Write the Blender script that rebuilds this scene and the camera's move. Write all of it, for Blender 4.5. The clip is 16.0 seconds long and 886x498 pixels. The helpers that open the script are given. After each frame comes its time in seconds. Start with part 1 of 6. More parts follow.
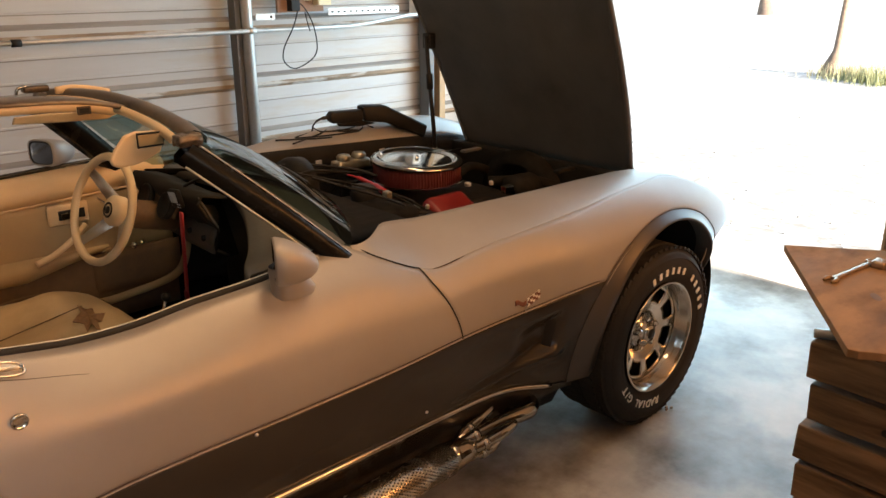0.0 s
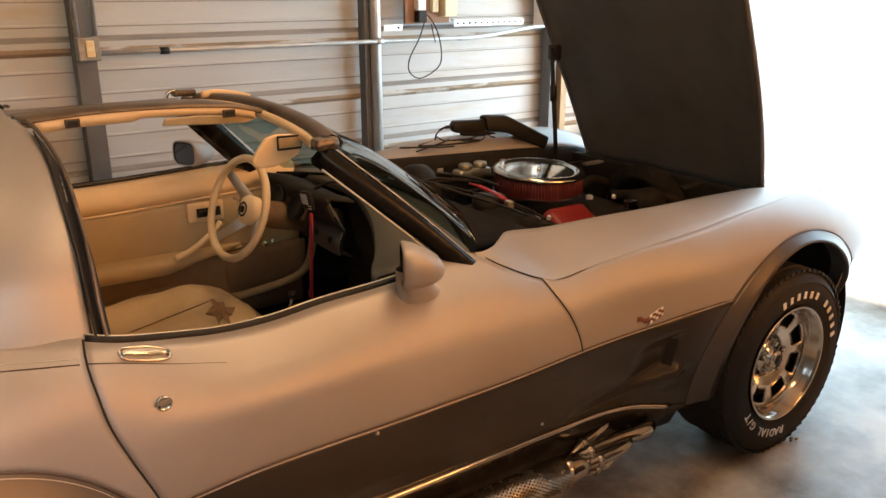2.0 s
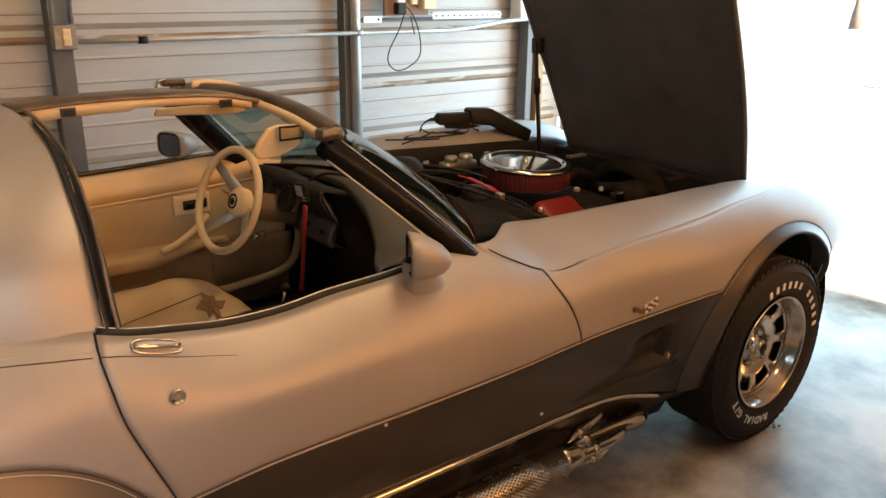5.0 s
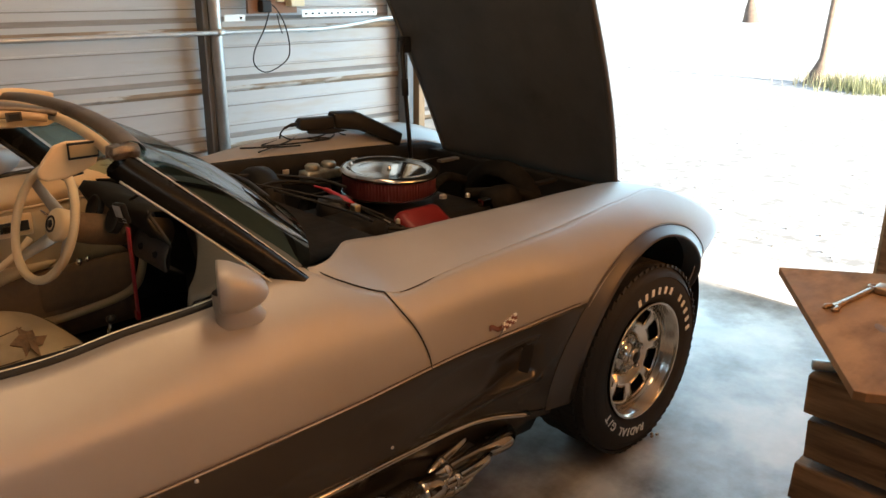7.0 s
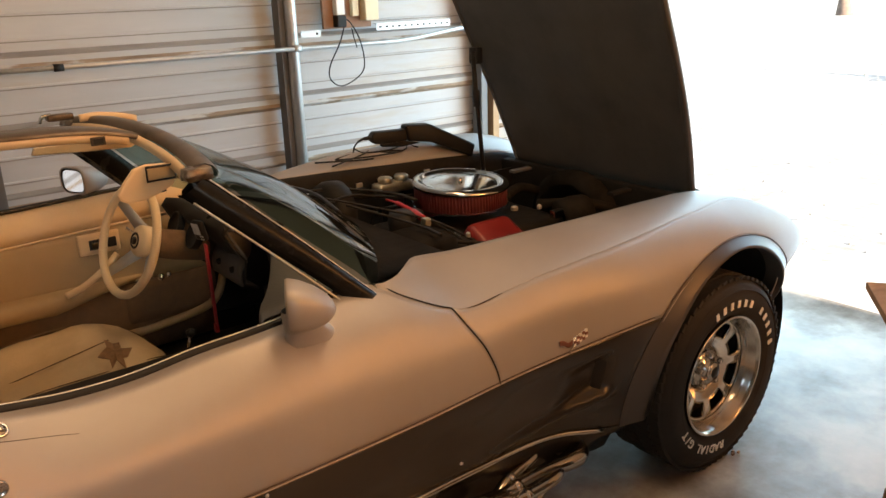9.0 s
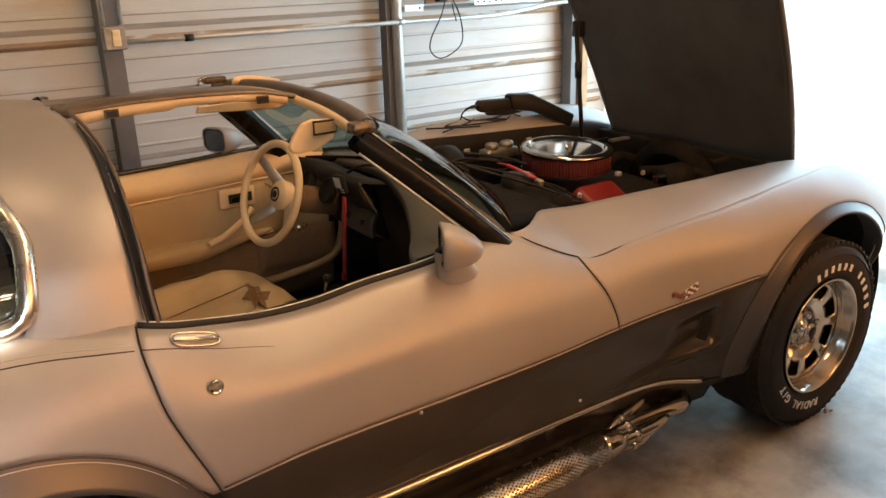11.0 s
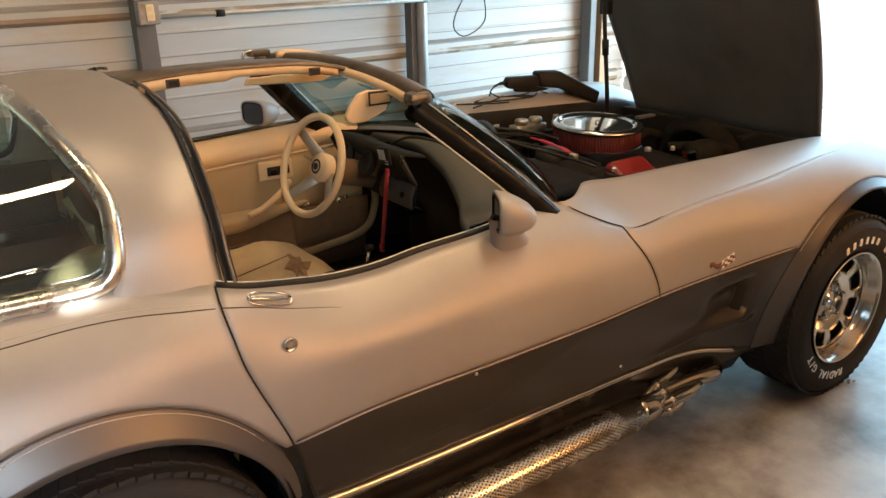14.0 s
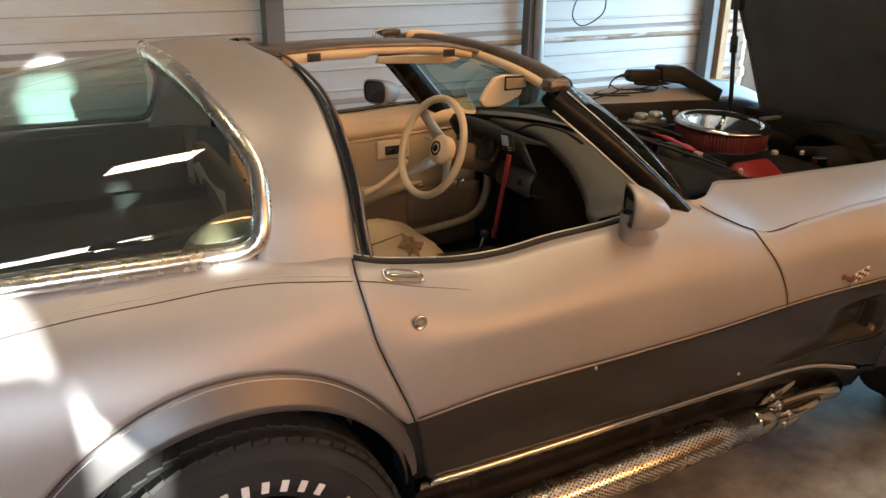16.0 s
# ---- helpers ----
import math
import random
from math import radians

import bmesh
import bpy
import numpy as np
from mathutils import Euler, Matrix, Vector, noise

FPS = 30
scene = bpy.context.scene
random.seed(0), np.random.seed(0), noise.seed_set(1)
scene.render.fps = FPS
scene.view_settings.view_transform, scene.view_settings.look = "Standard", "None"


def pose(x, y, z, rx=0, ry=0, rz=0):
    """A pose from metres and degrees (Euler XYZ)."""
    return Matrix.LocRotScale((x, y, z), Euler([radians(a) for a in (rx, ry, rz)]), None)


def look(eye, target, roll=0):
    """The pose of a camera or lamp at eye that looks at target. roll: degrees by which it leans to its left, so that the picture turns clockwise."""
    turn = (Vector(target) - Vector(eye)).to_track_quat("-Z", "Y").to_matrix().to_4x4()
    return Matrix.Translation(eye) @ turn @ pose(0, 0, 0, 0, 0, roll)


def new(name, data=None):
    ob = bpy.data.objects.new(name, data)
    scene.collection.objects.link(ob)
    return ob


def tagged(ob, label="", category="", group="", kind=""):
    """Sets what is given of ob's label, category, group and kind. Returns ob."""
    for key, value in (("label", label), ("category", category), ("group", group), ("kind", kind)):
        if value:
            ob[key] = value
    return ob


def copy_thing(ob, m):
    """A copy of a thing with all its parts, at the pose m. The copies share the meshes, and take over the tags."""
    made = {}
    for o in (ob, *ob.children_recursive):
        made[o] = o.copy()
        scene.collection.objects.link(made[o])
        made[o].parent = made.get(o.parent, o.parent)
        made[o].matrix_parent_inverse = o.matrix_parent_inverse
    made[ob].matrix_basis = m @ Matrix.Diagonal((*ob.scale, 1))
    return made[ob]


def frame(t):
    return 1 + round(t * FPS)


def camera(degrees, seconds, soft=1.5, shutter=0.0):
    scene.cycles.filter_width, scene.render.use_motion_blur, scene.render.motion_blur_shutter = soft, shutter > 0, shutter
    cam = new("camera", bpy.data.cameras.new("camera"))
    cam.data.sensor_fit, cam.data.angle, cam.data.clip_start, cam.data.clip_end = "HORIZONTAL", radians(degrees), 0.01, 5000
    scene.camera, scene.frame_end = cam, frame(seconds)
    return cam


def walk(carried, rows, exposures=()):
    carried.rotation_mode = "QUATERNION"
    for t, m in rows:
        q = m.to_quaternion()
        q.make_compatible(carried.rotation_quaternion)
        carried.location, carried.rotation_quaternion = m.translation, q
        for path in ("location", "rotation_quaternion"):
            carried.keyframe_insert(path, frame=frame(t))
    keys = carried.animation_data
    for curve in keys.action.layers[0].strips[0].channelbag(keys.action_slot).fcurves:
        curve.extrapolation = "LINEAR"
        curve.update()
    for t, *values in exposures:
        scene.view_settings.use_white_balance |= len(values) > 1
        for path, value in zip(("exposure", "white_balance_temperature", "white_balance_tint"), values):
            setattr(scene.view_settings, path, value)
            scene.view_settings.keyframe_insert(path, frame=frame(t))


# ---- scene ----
cam = camera(58.2, 16.0)
PATH = [
    (0, (0.097, -2.307, 1.6), (1.392, -0.93, 0.946), -0.0),
    (0.5, (0.09, -2.294, 1.595), (1.338, -0.874, 0.941), 0.6),
    (1, (0.067, -2.28, 1.592), (1.239, -0.799, 0.934), 1.1),
    (1.5, (0.056, -2.273, 1.589), (1.161, -0.741, 0.934), 0.7),
    (2, (0.054, -2.284, 1.593), (1.149, -0.732, 0.968), 0.0),
    (2.5, (0.08, -2.274, 1.58), (1.199, -0.734, 0.965), 0.2),
    (3, (0.077, -2.274, 1.583), (1.212, -0.753, 0.951), -0.0),
    (3.5, (0.071, -2.276, 1.584), (1.2, -0.748, 0.957), -0.0),
    (5.8, (-0.073, -2.184, 1.584), (1.167, -0.757, 0.929), 0.9),
    (6, (-0.048, -2.18, 1.581), (1.215, -0.776, 0.923), 0.7),
    (6.5, (0.107, -2.174, 1.586), (1.411, -0.804, 0.936), 0.7),
    (7, (0.26, -2.205, 1.582), (1.582, -0.849, 0.939), 0.6),
    (7.5, (0.328, -2.227, 1.586), (1.653, -0.884, 0.923), -0.6),
    (8, (0.342, -2.23, 1.607), (1.628, -0.849, 0.942), -1.8),
    (8.5, (0.33, -2.214, 1.608), (1.559, -0.773, 0.964), -2.2),
    (9, (0.295, -2.216, 1.608), (1.468, -0.724, 0.977), -1.7),
    (9.5, (0.217, -2.219, 1.607), (1.352, -0.698, 0.974), -0.8),
    (10, (0.108, -2.22, 1.605), (1.205, -0.675, 0.966), -1.0),
    (10.2, (0.069, -2.229, 1.604), (1.161, -0.681, 0.963), -1.2),
    (12.3, (-0.019, -2.282, 1.585), (0.973, -0.706, 0.857), -2.0),
    (12.5, (-0.013, -2.283, 1.578), (0.993, -0.709, 0.863), -1.8),
    (13, (-0.013, -2.273, 1.578), (1.018, -0.715, 0.865), -2.3),
    (13.5, (-0.106, -2.249, 1.585), (0.942, -0.706, 0.862), -2.5),
    (14, (-0.161, -2.241, 1.589), (0.89, -0.696, 0.876), -1.3),
    (14.5, (-0.187, -2.227, 1.584), (0.833, -0.659, 0.876), -0.0),
    (15, (-0.186, -2.215, 1.586), (0.789, -0.621, 0.873), 0.1),
    (15.5, (-0.211, -2.197, 1.584), (0.725, -0.584, 0.862), 0.4),
    (16, (-0.26, -2.175, 1.581), (0.616, -0.536, 0.841), 0.8),
]
EXPOSURES = [(0.0, 2.25, 7100, 11), (1.5, 2.48, 7380, 14), (3.5, 2.44, 7090, 10), (6.0, 2.29, 6890, 9), (7.0, 2.14, 6720, 8), (8.5, 2.21, 6990, 10), (9.5, 2.38, 7200, 12), (10.0, 2.43, 7280, 13), (12.5, 2.65, 6300, 3), (14.0, 2.68, 6180, 2), (15.0, 2.64, 6120, 2), (16.0, 2.58, 5780, 2)]
walk(cam, [(t, look(eye, target, roll)) for t, eye, target, roll in PATH], EXPOSURES)

# ---- world, sun and large lights ----
SUN_DIR = Vector((0.05, -0.97, 0.24)).normalized()
world = bpy.data.worlds.new("sky")
scene.world = world
world.use_nodes = True
wn = world.node_tree.nodes
sky = wn.new("ShaderNodeTexSky")
sky.sky_type = "NISHITA"
sky.sun_disc = False
sky.sun_elevation = math.asin(SUN_DIR.z)
sky.sun_rotation = math.atan2(SUN_DIR.x, SUN_DIR.y)
world.node_tree.links.new(sky.outputs[0], wn["Background"].inputs[0])
wn["Background"].inputs[1].default_value = 0.15

sun = new("sun", bpy.data.lights.new("sun", "SUN"))
sun.data.energy, sun.data.angle, sun.data.color = 5.0, radians(0.6), (1.0, 0.95, 0.88)
sun.matrix_world = look((0, 0, 20), Vector((0, 0, 20)) - SUN_DIR)


def area_lamp(name, eye, target, sx, sy, watts, color):
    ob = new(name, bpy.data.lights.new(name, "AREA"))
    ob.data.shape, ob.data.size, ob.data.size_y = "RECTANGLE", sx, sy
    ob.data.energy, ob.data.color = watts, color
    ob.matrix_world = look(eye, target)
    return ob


area_lamp("doorway_daylight", (4.12, 0.1, 1.35), (0, 0.1, 1.0), 2.3, 2.4, 19, (0.42, 0.74, 1.0))
# Unseen warm fill lamp under the roof, added to light the car from above.
area_lamp("roof_fill_lamp", (1.65, -0.80, 2.96), (1.45, -0.70, 0), 2.5, 0.28, 7, (1.0, 0.64, 0.35))
# Unseen warm fill lamp on the near side, added to light the flank.
area_lamp("side_fill_lamp", (2.10, -4.22, 2.25), (1.75, 0, 0.6), 2.9, 0.8, 27, (1.0, 0.43, 0.13))
# Unseen lamp, placed so that its reflection shows in the rear glass.
area_lamp("roof_reflection_lamp", (-0.02, -0.56, 2.96), (0.0, -0.5, 0), 0.40, 0.18, 1.5, (1.0, 0.66, 0.36))
# Unseen cool fill lamp, spread kept narrow to tint the rear quarter.
cool = area_lamp("rear_cool_fill_lamp", (-1.1, -4.24, 2.2), (-1.0, -0.85, 0.8), 1.0, 0.8, 1.2, (0.62, 0.76, 1.0))
cool.data.spread = radians(50)


# ---- materials ----
def mat(name, color, rough=0.5, metal=0.0, vary=0.12, scale=6.0, bump=0.0, bump_scale=60.0, coat=0.0,
        stain=None, stain_scale=2.0, stain_cut=(0.5, 0.7), stretch=(1, 1, 1), trans=0.0, ior=1.45, emit=0.0, alpha=1.0, spec=0.5):
    m = bpy.data.materials.new(name)
    m.use_nodes = True
    nt = m.node_tree
    N, L = nt.nodes, nt.links
    b = N["Principled BSDF"]
    tc = N.new("ShaderNodeTexCoord")
    mp = N.new("ShaderNodeMapping")
    mp.inputs["Scale"].default_value = stretch
    L.new(tc.outputs["Object"], mp.inputs[0])
    n1 = N.new("ShaderNodeTexNoise")
    n1.inputs["Scale"].default_value, n1.inputs["Detail"].default_value = scale, 8
    n1.inputs["Roughness"].default_value = 0.62
    L.new(mp.outputs[0], n1.inputs["Vector"])
    ramp = N.new("ShaderNodeMapRange")
    ramp.inputs[1].default_value, ramp.inputs[2].default_value = 0.3, 0.7
    ramp.inputs[3].default_value, ramp.inputs[4].default_value = 1 - vary, 1 + vary
    L.new(n1.outputs[0], ramp.inputs[0])
    mul = N.new("ShaderNodeVectorMath")
    mul.operation = "SCALE"
    mul.inputs[0].default_value = color
    L.new(ramp.outputs[0], mul.inputs["Scale"])
    out = mul.outputs[0]
    if stain:
        n2 = N.new("ShaderNodeTexNoise")
        n2.inputs["Scale"].default_value, n2.inputs["Detail"].default_value = stain_scale, 9
        n2.inputs["Roughness"].default_value = 0.62
        L.new(mp.outputs[0], n2.inputs["Vector"])
        r2 = N.new("ShaderNodeMapRange")
        r2.inputs[1].default_value, r2.inputs[2].default_value = stain_cut
        L.new(n2.outputs[0], r2.inputs[0])
        mx = N.new("ShaderNodeMix")
        mx.data_type = "RGBA"
        L.new(r2.outputs[0], mx.inputs[0])
        L.new(out, mx.inputs[6])
        mx.inputs[7].default_value = (*stain, 1)
        out = mx.outputs[2]
    L.new(out, b.inputs["Base Color"])
    rr = N.new("ShaderNodeMapRange")
    rr.inputs[1].default_value, rr.inputs[2].default_value = 0.3, 0.7
    rr.inputs[3].default_value, rr.inputs[4].default_value = max(0.02, rough * 0.85), min(1, rough * 1.15)
    L.new(n1.outputs[0], rr.inputs[0])
    L.new(rr.outputs[0], b.inputs["Roughness"])
    b.inputs["Metallic"].default_value = metal
    b.inputs["Specular IOR Level"].default_value = spec
    b.inputs["Coat Weight"].default_value = coat
    b.inputs["Transmission Weight"].default_value = trans
    b.inputs["IOR"].default_value = ior
    b.inputs["Alpha"].default_value = alpha
    if emit:
        b.inputs["Emission Color"].default_value = (*color, 1)
        b.inputs["Emission Strength"].default_value = emit
    if bump:
        n3 = N.new("ShaderNodeTexNoise")
        n3.inputs["Scale"].default_value, n3.inputs["Detail"].default_value = bump_scale, 4
        L.new(mp.outputs[0], n3.inputs["Vector"])
        bp = N.new("ShaderNodeBump")
        bp.inputs["Strength"].default_value, bp.inputs["Distance"].default_value = bump, 0.004
        L.new(n3.outputs[0], bp.inputs["Height"])
        L.new(bp.outputs[0], b.inputs["Normal"])
    return m


def glass_mat(name, color, gloss=0.06, clear=0.75, base=0.06, edge=0.8):
    """Thin glazing: a clear tinted sheet with a fresnel-weighted gloss."""
    m = bpy.data.materials.new(name)
    m.use_nodes = True
    nt = m.node_tree
    N, L = nt.nodes, nt.links
    N.remove(N["Principled BSDF"])
    tr, gl, mx, lw, pw, ml = (N.new(k) for k in ("ShaderNodeBsdfTransparent", "ShaderNodeBsdfGlossy", "ShaderNodeMixShader", "ShaderNodeLayerWeight", "ShaderNodeMath", "ShaderNodeMath"))
    tr.inputs[0].default_value = (*[c * clear for c in color], 1)
    gl.inputs["Roughness"].default_value = gloss
    lw.inputs[0].default_value = 0.5
    pw.operation, pw.inputs[1].default_value = "POWER", 4.0
    ml.operation, ml.inputs[1].default_value, ml.inputs[2].default_value = "MULTIPLY_ADD", edge, base
    L.new(lw.outputs["Facing"], pw.inputs[0])
    L.new(pw.outputs[0], ml.inputs[0])
    L.new(ml.outputs[0], mx.inputs[0])
    L.new(tr.outputs[0], mx.inputs[1])
    L.new(gl.outputs[0], mx.inputs[2])
    L.new(mx.outputs[0], N["Material Output"].inputs[0])
    return m


SILVER = mat("silver_paint", (0.335, 0.308, 0.288), 0.47, 0.36, 0.06, 3.0, 0.03, 900, stain=(0.305, 0.272, 0.248), stain_scale=2.2, stain_cut=(0.45, 0.75))
DARKPAINT = mat("charcoal_paint", (0.038, 0.034, 0.030), 0.22, 0.35, 0.10, 3.0, 0.02, 700)
# Same charcoal as the lower body, made paler for light caught by the flares.
LITCHARCOAL = mat("charcoal_paint_lit", (0.098, 0.088, 0.083), 0.40, 0.50, 0.08, 3.0, 0.02, 700)
PIN = mat("pinstripe", (0.055, 0.037, 0.03), 0.5)
PINLIGHT = mat("pinstripe_pale", (0.40, 0.36, 0.33), 0.45)
GAP = mat("panel_gap", (0.012, 0.011, 0.010), 0.8)
CHROME = mat("chrome", (0.62, 0.60, 0.57), 0.12, 1.0, 0.06, 14)
MOULDING = mat("brushed_moulding", (0.66, 0.63, 0.58), 0.27, 1.0, 0.08, 14)
ALLOY = mat("polished_alloy", (0.56, 0.52, 0.46), 0.17, 1.0, 0.10, 14, 0.03, 160)
# Golden light on the shield is mixed into this bright, warm steel tone.
SHIELD = mat("warm_lit_steel", (0.80, 0.75, 0.66), 0.26, 1.0, 0.12, 14)
# Chrome darkened in colour for the dark surroundings it reflects.
EXCHROME = mat("dark_reflecting_chrome", (0.44, 0.41, 0.37), 0.10, 1.0, 0.15, 10)
# The sunlight on the slab's outer end is put into this paler concrete.
SUNLITCONC = mat("sunlit_pale_concrete", (0.62, 0.60, 0.56), 0.8, 0, 0.12, 6, 0.15, 34, stain=(0.45, 0.42, 0.37), stain_scale=3, stain_cut=(0.5, 0.7))
STEEL = mat("galvanised_steel", (0.50, 0.50, 0.49), 0.45, 0.75, 0.15, 9, 0.05, 80)
BOXSTEEL = mat("weathered_zinc", (0.27, 0.262, 0.25), 0.5, 0.5, 0.3, 30, 0.1, 90)
DARKSTEEL = mat("grey_painted_steel", (0.12, 0.122, 0.125), 0.5, 0.3, 0.15, 8)
RUBBER = mat("tyre_rubber", (0.027, 0.025, 0.0235), 0.8, 0, 0.2, 12, 0.15, 150, stain=(0.046, 0.038, 0.031), stain_scale=5, stain_cut=(0.5, 0.8), spec=0.25)
EMBLEM = mat("bronze_red_enamel", (0.17, 0.072, 0.05), 0.35, 0.3, 0.3, 60)
WHITE = mat("white_lettering", (0.74, 0.72, 0.68), 0.6)
BLACK = mat("black_plastic", (0.015, 0.014, 0.0135), 0.5, 0, 0.15, 10, spec=0.25)
BLACKGLOSS = mat("black_gloss", (0.016, 0.014, 0.013), 0.22, 0, 0.1, 10)
PILLARBLACK = mat("aged_black_enamel", (0.011, 0.010, 0.009), 0.26, 0, 0.3, 14, 0.05, 90, spec=0.13)
# Darker copy of the beige, with the dimness behind the rear glass mixed in.
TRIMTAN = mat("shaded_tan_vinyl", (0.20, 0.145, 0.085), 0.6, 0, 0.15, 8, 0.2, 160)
BRONZE = mat("aged_black_trim", (0.060, 0.042, 0.028), 0.36, 0.25, 0.3, 14, 0.1, 90, stain=(0.17, 0.115, 0.07), stain_scale=16, stain_cut=(0.55, 0.75))
CASTING = mat("pitted_casting", (0.15, 0.122, 0.098), 0.32, 0.6, 0.4, 60, 0.4, 160, stain=(0.06, 0.046, 0.035), stain_scale=22, stain_cut=(0.48, 0.62))
BARTOP = mat("worn_bronze_bar", (0.13, 0.098, 0.070), 0.38, 0.4, 0.3, 12, stain=(0.06, 0.04, 0.03), stain_scale=10, stain_cut=(0.5, 0.7))
BEIGE = mat("beige_vinyl", (0.37, 0.268, 0.148), 0.5, 0, 0.10, 5, 0.12, 220, stain=(0.30, 0.205, 0.105), stain_scale=3, stain_cut=(0.5, 0.8))
BEIGETRIM = mat("beige_trim", (0.66, 0.48, 0.29), 0.45, 0, 0.06, 5)
BEIGEDARK = mat("tan_carpet", (0.135, 0.082, 0.044), 0.9, 0, 0.2, 30, 0.4, 250)
STEERMAT = mat("cream_steering_rim", (0.66, 0.52, 0.33), 0.4, 0, 0.05, 8)
SEATMAT = mat("cream_leather", (0.60, 0.46, 0.28), 0.5, 0, 0.08, 6, 0.2, 120, stain=(0.44, 0.31, 0.17), stain_scale=4, stain_cut=(0.5, 0.75))
SEAM = mat("worn_seam", (0.16, 0.105, 0.055), 0.8, 0, 0.3, 40)
FOAM = mat("torn_foam", (0.30, 0.18, 0.10), 0.95, 0, 0.3, 40, 0.6, 120)
CARPET = mat("dark_carpet", (0.038, 0.034, 0.030), 0.95, 0, 0.3, 30, 0.5, 200)
INSUL = mat("grey_insulation", (0.086, 0.085, 0.080), 0.8, 0, 0.15, 12, 0.3, 60)
FIBRE = mat("hood_underside", (0.078, 0.073, 0.068), 0.62, 0, 0.25, 4, 0.25, 90, stain=(0.095, 0.088, 0.080), stain_scale=3)
CONSOLE = mat("scuffed_console_grey", (0.072, 0.068, 0.064), 0.6, 0, 0.3, 14, 0.1, 90, stain=(0.12, 0.112, 0.10), stain_scale=9, stain_cut=(0.54, 0.7))
# Black raised a little in colour to imitate veiling glare.
DASHBLACK = mat("glare_lifted_black_vinyl", (0.022, 0.020, 0.018), 0.75, 0, 0.3, 10, 0.1, 120, spec=0.2)
COWLBLACK = mat("matte_cowl_black", (0.014, 0.013, 0.012), 0.95, 0, 0.5, 14, 0.6, 40, spec=0.04)
BAYBLACK = mat("engine_bay_black", (0.0125, 0.0115, 0.0105), 0.6, 0, 0.4, 8, 0.3, 50, spec=0.2)
REDFILTER = mat("red_filter_gauze", (0.10, 0.016, 0.017), 0.6, 0, 0.15, 30)
REDPLASTIC = mat("red_plastic", (0.34, 0.018, 0.024), 0.4)
ENGRED = mat("engine_red_paint", (0.15, 0.012, 0.013), 0.45, 0, 0.15, 10)
BRASS = mat("zinc_dichromate", (0.36, 0.335, 0.27), 0.35, 0.8, 0.25, 25)
# Mirror silver is darkened to imitate reflections of a dark cabin.
MIRRORMAT = mat("mirror_glass", (0.22, 0.235, 0.27), 0.04, 1.0, 0.02)
GLASS = glass_mat("tinted_glass", (0.62, 0.88, 0.82), 0.02, 0.46, 0.13, 0.65)
REARGLASS = glass_mat("tinted_rear_glass", (0.62, 0.80, 0.72), 0.02, 0.85, 0.15)
STRAP = mat("red_strap", (0.45, 0.035, 0.05), 0.6, 0, 0.1, 40, 0.3, 300)
SCREEN = mat("pale_screen", (0.42, 0.44, 0.46), 0.3)
CREAM = mat("cream_plastic", (0.68, 0.58, 0.38), 0.5)
CONCRETE = mat("worn_concrete", (0.42, 0.38, 0.33), 0.40, 0, 0.20, 6, 0.15, 34, stain=(0.110, 0.078, 0.053), stain_scale=2.1, stain_cut=(0.43, 0.66))
DIRT = mat("pale_gravel", (0.50, 0.49, 0.47), 0.95, 0, 0.3, 9, 0.6, 18, stain=(0.30, 0.285, 0.265), stain_scale=8, stain_cut=(0.50, 0.62))
SIDING = mat("cream_siding", (0.42, 0.428, 0.432), 0.42, 0.0, 0.07, 2.4, 0.05, 40, stain=(0.40, 0.335, 0.26), stain_scale=3.4, stain_cut=(0.52, 0.74), stretch=(0.42, 1, 2.2))
RIBWEARSHADE = mat("brown_rib_wear_and_shade", (0.26, 0.19, 0.13), 0.7, 0, 0.3, 6, 0.1, 60, stain=(0.46, 0.44, 0.41), stain_scale=3.4, stain_cut=(0.50, 0.57), stretch=(0.7, 1, 4))
GREYRIB = mat("grey_rib_edge", (0.24, 0.225, 0.21), 0.6, 0, 0.25, 6, stretch=(0.4, 1, 3))
RUSTSTEEL = mat("rusty_steel", (0.30, 0.215, 0.15), 0.45, 0.6, 0.35, 40, 0.2, 120)
WOOD = mat("weathered_timber", (0.18, 0.115, 0.066), 0.75, 0, 0.5, 3, 0.35, 12, stain=(0.075, 0.047, 0.030), stain_scale=1.6, stain_cut=(0.48, 0.66), stretch=(9, 1.0, 9), spec=0.2)
PLY = mat("old_plywood", (0.255, 0.155, 0.084), 0.85, 0, 0.22, 5, 0.3, 30, stain=(0.105, 0.060, 0.034), stain_scale=2.4, stain_cut=(0.46, 0.68), stretch=(1.3, 2.6, 1), spec=0.15)
PALEWOOD = mat("pale_pine", (0.33, 0.225, 0.13), 0.7, 0, 0.2, 8, 0.15, 50, stretch=(6, 6, 1))
BOARDBROWN = mat("brown_board", (0.26, 0.145, 0.09), 0.7, 0, 0.15, 8)
BARK = mat("bark", (0.16, 0.115, 0.09), 0.9, 0, 0.3, 12, 0.8, 20)
# Leaf green paled in colour to suit the yard's overexposed glare.
LEAF = mat("glare_paled_leaf", (0.24, 0.25, 0.13), 0.8, 0, 0.4, 9)
STRAW = mat("straw", (0.42, 0.36, 0.22), 0.9, 0, 0.3, 9)
CLOTH = mat("grey_cloth", (0.22, 0.23, 0.23), 0.9, 0, 0.2, 20, 0.4, 150)
ROOFMAT = mat("roof_sheet", (0.40, 0.36, 0.31), 0.6, 0, 0.1, 3)


# ---- building helpers ----
CARRIED = {}


def thing(name, at, label, category, group="", kind=""):
    ob = new(name)
    ob.location = at
    CARRIED[ob] = Matrix.Translation(at)
    return tagged(ob, label, category, group, kind)


